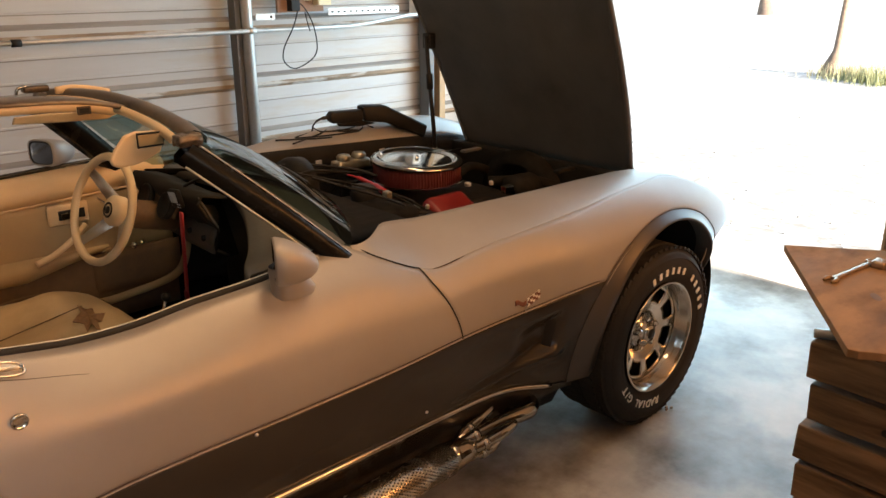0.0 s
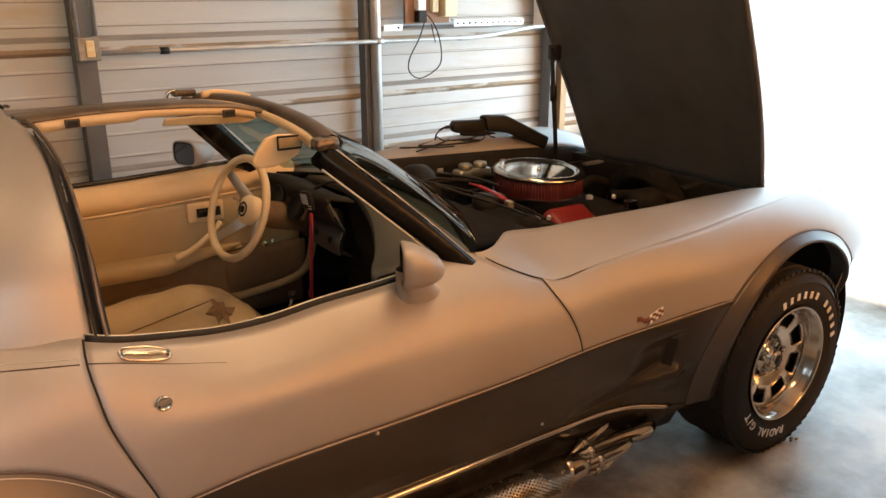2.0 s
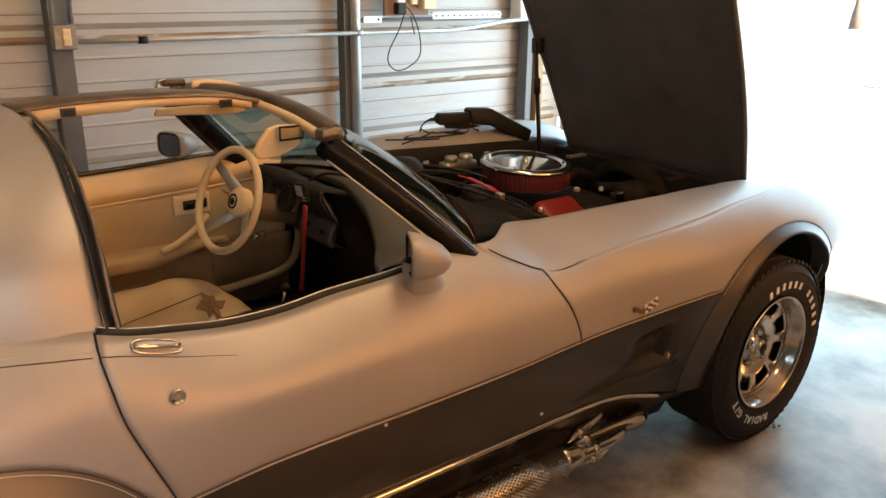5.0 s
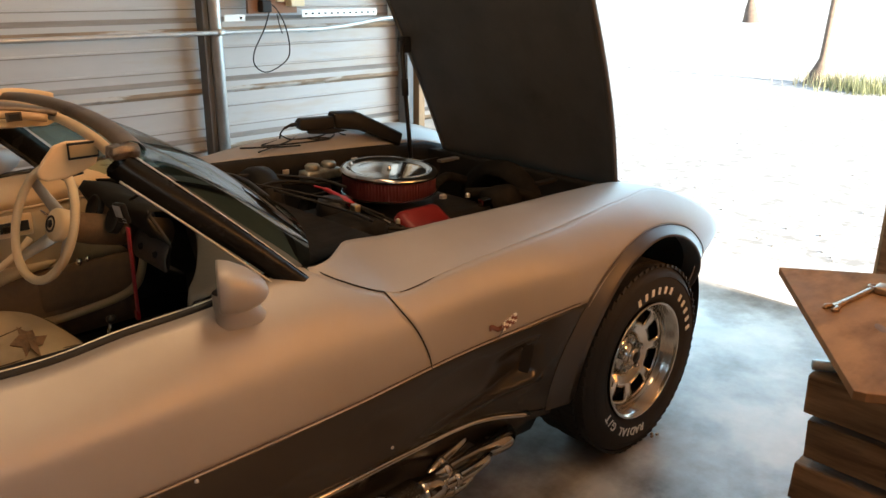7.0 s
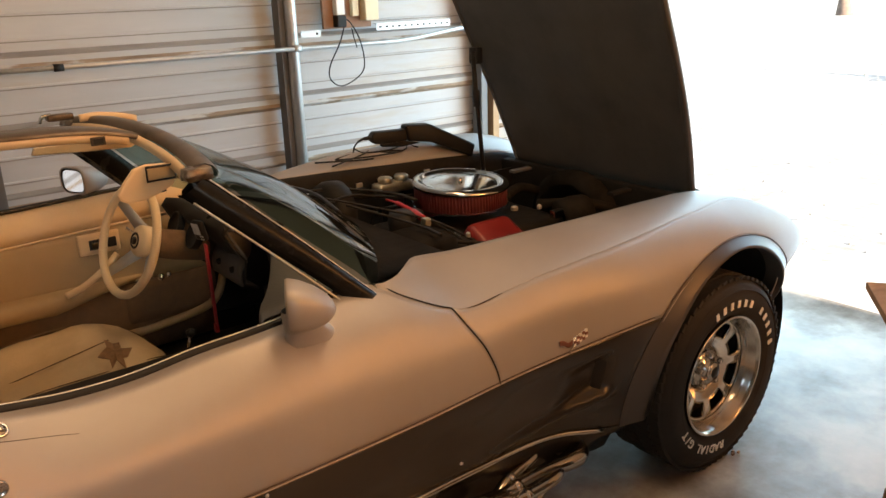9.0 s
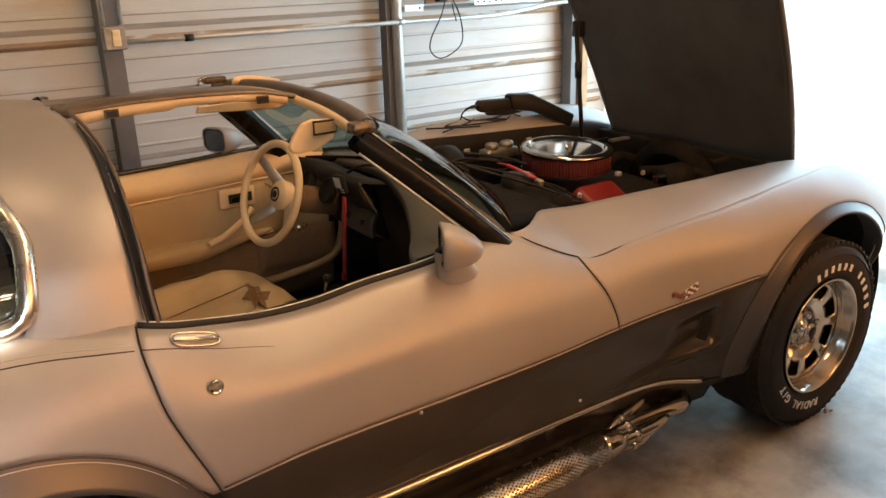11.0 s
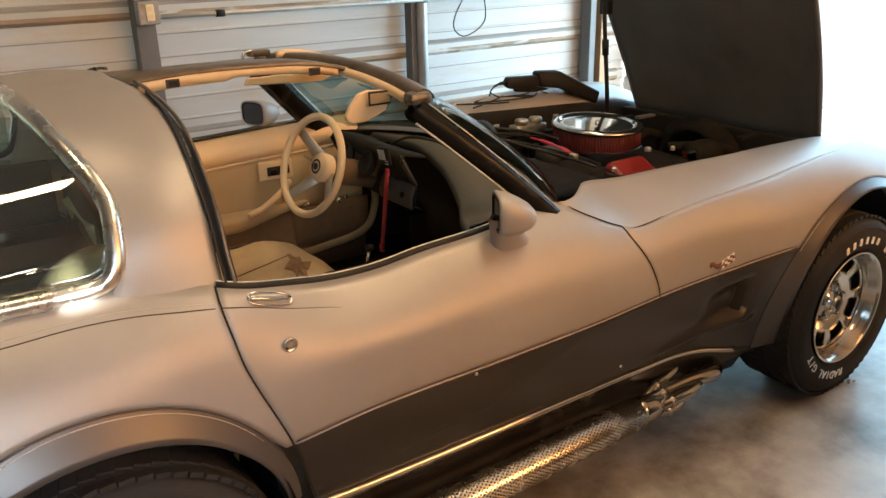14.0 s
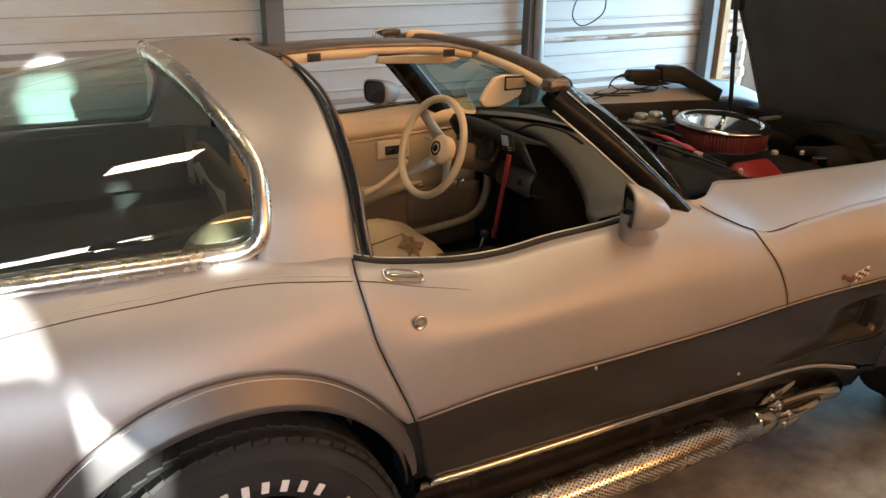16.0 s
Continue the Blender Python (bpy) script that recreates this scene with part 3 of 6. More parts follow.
def side_panel(x0, x1, zlow, zhigh, side, nx=60, nz=14, out=0.0):
    """A sheet of the flank between two edges and two lines along the car."""
    rows = []
    for i in range(nx):
        u, row = i / (nx - 1), []
        for j in range(nz):
            v = j / (nz - 1)
            z = 0.7
            x = x0(0.7) + (x1(0.7) - x0(0.7)) * u
            for _ in range(4):
                z = zlow(x) + (zhigh(x) - zlow(x)) * v
                x = x0(z) + (x1(z) - x0(z)) * u
            row.append(skin(x, z, side, out))
        rows.append(row)
    return grid(rows)


def line_on_skin(pts, side, out=0.0015, r=0.003, seg=6):
    return tube([skin(x, z, side, out) for x, z in pts], r, seg)


def mirror_housing(parent, side):
    """The streamlined door mirror: bullet shell, foot, glass."""
    y0 = CY + side * 0.752
    rows, n, g = [], 20, (1.0 if side < 0 else 0.96)
    for x, ry, rz, dz in ((1.002, 0.058, 0.048, 0.010), (1.008, 0.062, 0.052, 0.008), (1.03, 0.061, 0.051, 0.005), (1.06, 0.052, 0.044, 0.0), (1.086, 0.036, 0.032, -0.004), (1.101, 0.019, 0.018, -0.007), (1.107, 0.004, 0.004, -0.008)):
        ring = []
        for k in range(n):
            a = 2 * math.pi * k / n
            c, s = math.cos(a), math.sin(a)
            q = 0.55 + 0.30 * (x - 1.0) / 0.107
            ring.append((1.05 + (g if side < 0 else 1.45) * (x - 1.05), y0 + g * ry * math.copysign(abs(c) ** q, c), 0.955 + dz + g * rz * math.copysign(abs(s) ** q, s)))
        rows.append(ring)
    bm = grid(rows, close_v=True)
    turn = Matrix.Translation((-0.03, 0, 0.035) if side > 0 else (0, 0, 0)) @ Matrix.Translation((1.05, y0, 0)) @ pose(0, 0, 0, 0, 0, 28 * side) @ Matrix.Translation((-1.05, -y0, 0))
    bmesh.ops.transform(bm, matrix=turn, verts=bm.verts)
    shell = part("mirror", bm, SILVER, parent, "silver bullet-shaped door mirror", solid=-0.004)
    rows = []
    for z, x0, x1 in ((0.945, 1.000, 1.106), (0.928, 1.001, 1.100), (0.914, 1.003, 1.098), (0.904, 1.005, 1.102), (0.890, 1.006, 1.114), (0.874, 1.006, 1.126), (0.860, 1.006, 1.128)):
        rows.append([((x0 + x1) / 2 + (x1 - x0) / 2 * math.cos(2 * math.pi * k / 18), CY + side * (0.720 - 0.1 * (0.93 - z)) + 0.034 * math.sin(2 * math.pi * k / 18), z) for k in range(18)])
    part("mirror_foot", grid(rows, close_v=True), SILVER, shell)
    bm = bmesh.new()
    bm.faces.new([bm.verts.new((1.05 + (g if side < 0 else 1.45) * (1.0055 - 1.05), y0 + g * 0.053 * math.copysign(abs(math.cos(2 * math.pi * k / n)) ** 0.55, math.cos(2 * math.pi * k / n)),
                                0.963 + g * 0.043 * math.copysign(abs(math.sin(2 * math.pi * k / n)) ** 0.55, math.sin(2 * math.pi * k / n)))) for k in range(n)])
    bmesh.ops.transform(bm, matrix=turn, verts=bm.verts)
    rim = [v.co.copy() for v in bm.verts]
    part("mirror_glass", bm, MIRRORMAT, shell, "mirror glass", smooth=False)
    part("mirror_rim", tube(rim, 0.0035, 6, closed=True), BLACK, shell, "dark mirror rim")


def flank(side):
    # quarter panel behind the door
    bm = side_panel(lambda z: -1.05, rear_cut, lambda x: above_arch(x, REAR_OUT, 0.59), lambda x: cr([-1.1, -0.4, 0.05, 0.13, 0.3, 0.4], [0.975, 0.985, 0.978, 0.972, 0.948, 0.945], x), side, 80, 16)
    q = part("quarter_panel", bm, SILVER, car, "silver rear quarter panel", solid=-0.004, face=(0, side, 0))
    pts = [(x, z) for x, z in zip(lin(-1.0, 0.277, 40), [cr([-1.1, -0.3, -0.07, 0.03, 0.133, 0.243, 0.277], [0.87, 0.935, 0.940, 0.941, 0.936, 0.922, 0.916], x) for x in lin(-1.0, 0.277, 40)])]
    part("pinstripe", line_on_skin(pts, side, 0.000, 0.0015), PIN, q, "dark painted pinstripe")
    part("pinstripe", line_on_skin([(x, z + 0.008) for x, z in pts], side, 0.000, 0.0011), PINLIGHT, q, "pale painted pinstripe")
    # door
    door = part("door", side_panel(rear_cut, front_cut, stripe_z, belt_z, side, 70, 18), SILVER, car, "closed silver door with its window down", solid=-0.004, face=(0, side, 0))
    edge = [(rear_cut(z), z) for z in lin(0.945, 0.40, 30)]
    part("door_gap", line_on_skin(edge, side, -0.0008, 0.0025), GAP, door)
    edge = [(front_cut(z), z) for z in lin(0.615, 0.836, 24)] + [(x, belt_z(x)) for x in lin(1.44, 1.27, 16)]
    part("door_gap", line_on_skin(edge, side, -0.0005, 0.0026), GAP, door)
    part("window_seal", tube([(x, CY + side * (half_width(x, belt_z(x)) - 0.010), belt_z(x) + 0.001) for x in lin(0.30, 1.25, 50)], 0.0095, 10), BLACK, door, "black rubber window seal")
    part("window_trim", tube([(x, CY + side * (half_width(x, belt_z(x)) - 0.013), belt_z(x) + 0.0105) for x in lin(0.30, 1.25, 50)], 0.0018, 6), STEEL, door)
    pts = [(x, cr([0.29, 0.336, 0.452, 0.58], [0.914, 0.902, 0.864, 0.832], x)) for x in lin(0.29, 0.56, 24)]
    part("pinstripe", tube([skin(x, z, side, 0.0) for x, z in pts], [0.0014 - 0.0009 * k / 23 for k in range(24)], 6), PIN, door, "dark painted pinstripe")
    # recessed pull handle: rim, hollow and flap
    axis = lambda u: (0.352 + 0.098 * u, 0.912 - 0.030 * u)
    oval = [(0.5 + 0.5 * math.copysign(abs(math.cos(a)) ** 0.55, math.cos(a)), 0.0105 * math.copysign(abs(math.sin(a)) ** 0.7, math.sin(a))) for a in lin(0, 2 * math.pi * 35 / 36, 36)]
    hd = part("door_handle", tube([skin(axis(u)[0], axis(u)[1] + w, side, 0.003) for u, w in oval], 0.0028, 8, closed=True), CHROME, door, "chrome recessed door handle")
    part("handle_well", grid([[skin(axis(u)[0], axis(u)[1] + w, side, 0.0012) for w in lin(-0.009, 0.009, 4)] for u in lin(0.03, 0.97, 10)]), STEEL, hd, "dull handle recess")
    part("handle_flap", tube([skin(axis(u)[0], axis(u)[1] + 0.002, side, 0.006 + 0.004 * math.sin(math.pi * u)) for u in lin(0.04, 0.96, 12)], [0.0065] + [0.0048] * 10 + [0.0065], 10), CHROME, hd, "chrome pull bar")
    lk = Matrix.Translation(skin(0.410, 0.812, side, 0.003)) @ Euler((radians(90 * (1 if side < 0 else -1)), 0, 0)).to_matrix().to_4x4()
    ring = part("door_lock", lathe([(0.016, 0.0), (0.0165, 0.006), (0.014, 0.008), (0.0125, 0.006), (0.004, 0.006), (0.0005, 0.006)], lk, 24), CHROME, door, "round chrome lock")
    mirror_housing(door, side)
    # front fender: flank and top
    f = part("front_fender", side_panel(front_cut, lambda z: 3.36, lambda x: above_arch(x, FRONT_OUT, stripe_z(x)), lambda x: max(crease_z(x), stripe_z(x) + 0.004), side, 110, 16), SILVER, car, "silver front fender", solid=-0.004, face=(0, side, 0))
    rows = []
    for x in [1.275, 1.30, 1.33, 1.36, 1.40] + lin(1.44, 3.38, 80):
        zc = crease_z(x)
        wc = half_width(x, zc)
        wh, zh = hood_edge(x)
        wh = min(wh, wc - 0.004)
        lap = 0.0012 + 0.002 * min(1, max(0, (x - 1.47) / 0.05)) * min(1, max(0, (1.66 - x) / 0.08))
        rows.append([skin(x, zc - lap, side, 0.0003), skin(x, zc - lap * 0.5, side, 0.0003 + 0.2 * (lap - 0.0012))] + [(x, CY + side * (wc + (wh - wc) * v), zc + (zh - zc) * v + (0.012 if side < 0 else 0.085) * min(1, max(0, (x - 1.3) * 1.5)) * math.sin(math.pi * v) * (1 - 0.5 * v)) for v in lin(0, 1, 12)])
    part("fender_top", grid(rows), SILVER, f, solid=-0.004, face=(0, 0, 1))
    rows = []
    for x in lin(1.44, 3.0, 50):
        wh, zh = hood_edge(x)
        rows.append([(x, CY + side * wh, zh - 0.001), (x, CY + side * (wh - 0.012), zh - 0.012), (x, CY + side * (wh - 0.014), zh - 0.05)])
    part("hood_channel", grid(rows), BAYBLACK, f, "black hood channel")
    part("pinstripe", tube([skin(x, crease_z(x) - 0.002, side, 0.0006) for x in lin(1.497, 1.62, 16)], [0.0019 * (0.35 + 0.65 * min(1, k / 4, (15 - k) / 4)) for k in range(16)], 6), PIN, f, "dark painted pinstripe")
    # two-tone lower body
    low_end = lambda z: 2.585 - 0.490 * math.sqrt(max(0.1, 1 - ((max(z, 0.385) - 0.385) / 0.415) ** 2))
    sill = lambda x: cr([0.4, 0.72, 1.34, 1.58, 1.85, 2.0, 2.2], [0.383, 0.374, 0.366, 0.354, 0.318, 0.286, 0.270], x)
    bm = side_panel(rear_cut, low_end, sill, stripe_z, side, 150, 26, -0.0005)
    for v in bm.verts:
        # the scoop behind the front wheel: a hollow that deepens forwards to a sharp lip
        u = min(1, max(0, (v.co.x - 1.75) / 0.20))
        top, low = stripe_z(v.co.x) - 0.045, 0.402 + 0.12 * (v.co.x - 1.6)
        w = min(1, max(0, (top - v.co.z) / 0.05)) * min(1, max(0, (v.co.z - low) / 0.022))
        e = min(1, max(0, (1.985 - v.co.x) / 0.03))
        v.co.y -= side * 0.032 * u * u * (3 - 2 * u) * w * w * (3 - 2 * w) * e
        ridge = math.exp(-((v.co.z - low + 0.012) / 0.016) ** 2) * min(1, max(0, (v.co.x - 1.50) / 0.2)) * min(1, max(0, (2.02 - v.co.x) / 0.06))
        v.co.y += side * 0.020 * ridge
    rk = part("rocker_panel", bm, DARKPAINT, car, "charcoal lower body panel", solid=-0.004, face=(0, side, 0))
    pts = [(x, stripe_z(x)) for x in lin(0.39, 2.125, 70)]
    part("pinstripe", line_on_skin([(x, z + 0.007) for x, z in pts], side, 0.0, 0.0022), PIN, rk, "dark dividing pinstripe")
    part("pinstripe", line_on_skin([(x, z + 0.001) for x, z in pts], side, 0.0, 0.0018), PINLIGHT, rk, "pale dividing pinstripe")
    part("sill_moulding", tube([skin(x, sill(x), side, 0.004) for x in lin(0.44, 2.0, 60)], 0.0085, 10), CHROME, rk, "bright sill moulding")
    rows = [[skin(x, sill(x), side, 0.0), (x, CY + side * (half_width(x, sill(x)) - 0.006), sill(x) - 0.025), (x, CY + side * 0.742, sill(x) - 0.06), (x, CY + side * 0.715, sill(x) - 0.12), (x, CY + side * 0.70, 0.155), (x, CY + side * 0.55, 0.15)] for x in lin(0.42, 2.10, 40)]
    part("sill", grid(rows), BLACKGLOSS, rk, "black underside of the sill")
    for x in (0.877, 1.436):
        z = 0.594 if x < 1 else 0.412
        part("screw", lathe([(0.005, 0), (0.004, 0.003), (0.0003, 0.004)], Matrix.Translation(skin(x, z, side, 0)) @ Euler((radians(90 * (1 if side < 0 else -1)), 0, 0)).to_matrix().to_4x4(), 10), STEEL, rk)
    # near-black sheet at the front end of the scoop, the vent's dark inside put in as colour
    rows = [[(1.935 + 0.02 * u, CY + side * (half_width(1.94, z) - 0.031 + 0.026 * u), z) for u in lin(0, 1, 5)] for z in lin(0.44, 0.555, 8)]
    part("side_vent", grid(rows), GAP, rk, "dark recessed side vent")
    # wheel-arch flares
    for e_out, e_lip, a0, a1, nm in ((FRONT_OUT, FRONT_LIP, 196, 0, "front"), (REAR_OUT, REAR_LIP, 206, 6, "rear")):
        rows = []
        po, pl = arc(*e_out, a0, a1, 60), arc(*e_lip, a0, a1, 60)
        for (xo, zo), (xl, zl) in zip(po, pl):
            row = []
            for v in lin(0, 1, 6):
                x, z = xo + (xl - xo) * v, zo + (zl - zo) * v
                row.append(skin(x, z, side, 0.001 + 0.022 * v ** 1.3))
            x, z = xl, zl
            row.append((x, CY + side * (half_width(x, z) + 0.016), z - 0.004))
            row.append((x, CY + side * (half_width(x, z) - 0.05), z + 0.01))
            rows.append(row)
        fl = part("arch_flare", grid(rows), LITCHARCOAL, car, "charcoal wheel-arch flare")
        lo = 16 if nm == "front" else 6
        part("pinstripe", tube([skin(x, z, side, 0.0015) for x, z in po[lo:-6]], 0.0022, 6), PIN, fl)
        part("pinstripe", tube([skin(x + (e_lip[0] - x) * 0.02, z + (e_lip[1] - z) * 0.022, side, 0.002) for x, z in po[lo:-6]], 0.0017, 6), PINLIGHT, fl)
        rows = [[(x, CY + side * (0.83 - 0.03 * j), z) for j in range(14)] for x, z in arc(e_lip[0], e_lip[1], e_lip[2] + 0.012, e_lip[3] + 0.012, 200, -20, 40)]
        part("wheel_well", grid(rows), BAYBLACK, car, "black wheel well")
        part("well_back", box((e_lip[0], CY + side * 0.44, 0.45), (0.76, 0.01, 0.7)), BAYBLACK, car, smooth=False)
    # nose in front of the wheel
    rows = []
    for x in lin(2.885, 3.38, 20):
        rows.append([skin(x, z, side) for z in lin(0.24, max(0.25, stripe_z(x)), 8)])
    part("nose_side", grid(rows), SILVER, car, "body-coloured nose corner", solid=-0.004, face=(0, side, 0))


flank(-1)
flank(1)

# Slab added to block doorway light and keep the floor below dark.
part("underbody", box((1.25, CY, 0.175), (2.0, 1.16, 0.04), bevel=0.01), BAYBLACK, car, "black underbody slab that keeps light off the floor", smooth=False)

# nose cap across the front
rows = []
for v in lin(-1, 1, 30):
    a = abs(v)
    rows.append([(x0 - 0.02 + 0.20 * (1 - a ** 2.2), CY + v * w, z) for x0, w, z in ((2.95, 0.50, 0.80), (3.1, 0.47, 0.72), (3.34, 0.40, 0.60), (3.36, 0.52, 0.52), (3.36, 0.60, 0.42), (3.30, 0.60, 0.28))])
part("nose", grid(rows), SILVER, car, "body-coloured nose cap")

# emblem on the fender, near side
for side in (-1, 1):
    bm = grid([[skin(1.762 + 0.048 * u, 0.657 - 0.010 * u + 0.015 * v + 0.004 * math.sin(7 * u), side, 0.003) for v in lin(0, 1, 4)] for u in lin(0, 1, 8)])
    em = part("emblem", bm, EMBLEM, car, "small crossed-flag emblem", solid=0.002)
    bm = bmesh.new()
    for i in range(5):
        for j in range(3):
            box(skin(1.818 + i * 0.0105, 0.648 + j * 0.0085 + i * 0.004, side, 0.003), (0.010, 0.004, 0.0082), bm)
    part("flag", bm, WHITE, em, "pale flag", smooth=False)
    bm = bmesh.new()
    for i in range(5):
        for j in range(3):
            if (i + j) % 2:
                box(skin(1.818 + i * 0.0105, 0.648 + j * 0.0085 + i * 0.004, side, 0.0052), (0.010, 0.003, 0.0082), bm)
    part("flag_check", bm, EMBLEM, em, smooth=False)
    part("staff", tube([skin(1.800, 0.627, side, 0.004), skin(1.826, 0.671, side, 0.004)], 0.0024, 6), CHROME, em)

# ---- roof hoop, T-bar, windshield, rear glass ----
HOOP = [(0.708, 0.930), (0.677, 0.985), (0.645, 1.06), (0.600, 1.12), (0.535, 1.18), (0.445, 1.232), (0.32, 1.268), (0.16, 1.288), (0.0, 1.293)]
sec = [(w, z) for w, z in HOOP] + [(-w, z) for w, z in HOOP[-2::-1]]


rows = []
for u in lin(0, 1, 12):
    row = []
    for k in lin(0, 16, 65):
        w = cr(list(range(17)), [s[0] for s in sec], k)
        z = cr(list(range(17)), [s[1] for s in sec], k)
        t = max(0.0, 1 - abs(k - 8) / 5)
        h_ = min(abs(k), 16 - abs(k))
        xf, xr = 0.318 + 0.026 * math.exp(-((h_ - 5.2) / 2.2) ** 2) - 0.012 * t, 0.125 + 0.022 * math.exp(-((h_ - 3.2) / 1.6) ** 2) - 0.085 * t - 0.035 * math.exp(-(h_ / 1.1) ** 2)
        row.append((xr + (xf - xr) * u, CY - w * (1 - 0.010 * (2 * u - 1) ** 2), z + 0.012 * (1 - (2 * u - 1) ** 2) + 0.010 * t * (0.5 - u)))
    rows.append(row)
hoop = part("roof_hoop", grid(rows), SILVER, car, "silver targa roof hoop", solid=-0.012, face=(0, 0, 1))
def hoop_line(k, xo, dx, bulge_k, bulge_w, bulge):
    w = cr(list(range(17)), [s[0] for s in sec], k)
    z = cr(list(range(17)), [s[1] for s in sec], k)
    t = max(0.0, 1 - abs(k - 8) / 5)
    h_ = min(k, 16 - k)
    return (xo + bulge * math.exp(-((h_ - bulge_k) / bulge_w) ** 2) - dx * t, CY - w * 0.995, z + 0.003)


for ks in (lin(0, 7.1, 30), lin(8.9, 16, 30)):
    part("hoop_seal", tube([hoop_line(k, 0.340, 0.012, 5.2, 2.2, 0.012) for k in ks], 0.0045, 10), BARTOP, hoop, "aged bronze roof seal")
# one moulding runs along the belt, round the corner and over the hoop; its far half is blackened and thinned to fit
# the camera's view
belt = [(x, -0.668, cr([-1.1, -0.4, 0.05, 0.13], [0.985, 0.990, 0.983, 0.985], x)) for x in lin(-1.05, 0.060, 24)]
corner = [(0.088, -0.668, 0.987), (0.108, -0.667, 0.998), (0.120, -0.664, 1.018)]
path = [(x, CY + y, z) for x, y, z in belt + corner] + [hoop_line(k, 0.118, 0.085, 3.2, 1.6, 0.022) for k in lin(1.7, 14.3, 52)] + [(x, CY - y, z) for x, y, z in (belt + corner)[::-1]]
part("window_moulding", tube(path[:len(path) // 2 + 1], 0.0190, 12), MOULDING, hoop, "bright rear-window moulding")
part("window_moulding", tube(path[len(path) // 2:], 0.0100, 10), BLACKGLOSS, hoop, "dark far rear-window moulding")
for side in (-1, 1):
    rows = []
    for k in lin(0, 6.4, 36):
        w = cr(list(range(17)), [s[0] for s in sec], k)
        z = cr(list(range(17)), [s[1] for s in sec], k)
        q = min(1.0, (6.45 - k) / 2.4)
        rows.append([(0.318 + 0.010 * (1 - q), CY + side * (w + 0.001 * q), z + 0.006), (0.324 + 0.006 * (1 - q), CY + side * (w - 0.008 * q), z), (0.332 + 0.015 * q, CY + side * (w - 0.010 - 0.003 * q), z - 0.004), (0.330 + 0.015 * q, CY + side * (w - 0.012 - 0.033 * q), z - 0.004 - 0.016 * q)])
    part("pillar_trim", grid(rows), BLACK, hoop, "black inner pillar trim", solid=0.004)

rows = []
for u in lin(0, 1, 30):
    x = 0.11 - 1.15 * u
    zc = cr([0, 0.25, 0.5, 0.75, 1.0], [1.285, 1.245, 1.185, 1.105, 1.02], u)
    row = []
    for k in lin(0, 16, 49):
        w = cr(list(range(17)), [s[0] for s in sec], k)
        z = cr(list(range(17)), [s[1] for s in sec], k)
        h = max(0, (z - 0.975)) / (1.293 - 0.975)
        t = max(0.0, 1 - abs(k - 8) / 5) * (1 - u)
        row.append((x - 0.075 * t, CY - min(w, 0.660) * 0.985, 0.985 + h * (zc - 0.985)))
    rows.append(row)
rg = part("rear_window", grid(rows), REARGLASS, car, "large tinted wraparound rear window")
rg.visible_shadow = False
part("tail", box((-1.2, CY, 0.75), (0.25, 1.3, 0.42), bevel=0.06), SILVER, car, "silver tail")

# T-bar between hoop and windshield header
TB = lambda x: cr([0.33, 0.5, 0.7, 0.85, 0.97], [1.290, 1.300, 1.298, 1.288, 1.262], x)
rows = [[(x, CY - 0.085, TB(x) - 0.014), (x, CY - 0.078, TB(x) - 0.005), (x, CY, TB(x) - 0.006), (x, CY + 0.078, TB(x) - 0.010), (x, CY + 0.085, TB(x) - 0.018)] for x in lin(0.33, 0.98, 30)]
tb = part("roof_bar", grid(rows), BARTOP, car, "dark bronze central roof bar", solid=-0.008)
for side in (-1, 1):
    rows = [[(x, CY + side * 0.083, TB(x) - 0.014), (x, CY + side * 0.081, TB(x) - 0.042 + 0.008 * (x > 0.6)), (x, CY + side * 0.06, TB(x) - 0.047 + 0.008 * (x > 0.6))] for x in lin(0.36, 0.93, 30)]
    part("bar_trim", grid(rows), BEIGETRIM, tb, "beige roof-bar trim", solid=0.004)
    for x in (0.445, 0.852):
        part("latch_plate", box((x, CY + side * 0.086, TB(x) - 0.030), (0.036, 0.006, 0.022), bevel=0.002), BRONZE, tb, "dark latch socket", smooth=False)
        part("latch_hole", box((x, CY + side * 0.090, TB(x) - 0.030), (0.024, 0.003, 0.013)), GAP, tb, smooth=False)

# windshield frame: header, pillars, glass
HX = lambda v: 0.985 - 0.035 * abs(v) ** 3            # header line from the middle to its ends
HZ = lambda v: 1.265 - 0.030 * abs(v) ** 1.8
HW = 0.50
BX = lambda v: 1.50 - 0.225 * abs(v) ** 2.2
BZ = lambda v: 0.945 - 0.030 * abs(v) ** 2
BW = 0.655
ws = part("windshield_frame", grid([[(HX(v) + dx, CY + v * HW, HZ(v) + dz) for dx, dz in ((-0.020, -0.010), (-0.020, 0.002), (-0.012, 0.011), (0.006, 0.013), (0.024, 0.006), (0.036, -0.006), (0.038, -0.018))] for v in lin(-1, 1, 40)]), BARTOP, car, "dark aged windshield header")
rows = [[(HX(v) - 0.030, CY + v * HW, HZ(v) - 0.006), (HX(v) - 0.045, CY + v * HW, HZ(v) - 0.026), (HX(v) - 0.012, CY + v * HW, HZ(v) - 0.040)] for v in lin(-0.9, 0.9, 40)]
part("header_trim", grid(rows), BEIGETRIM, ws, "beige header trim", solid=0.003)
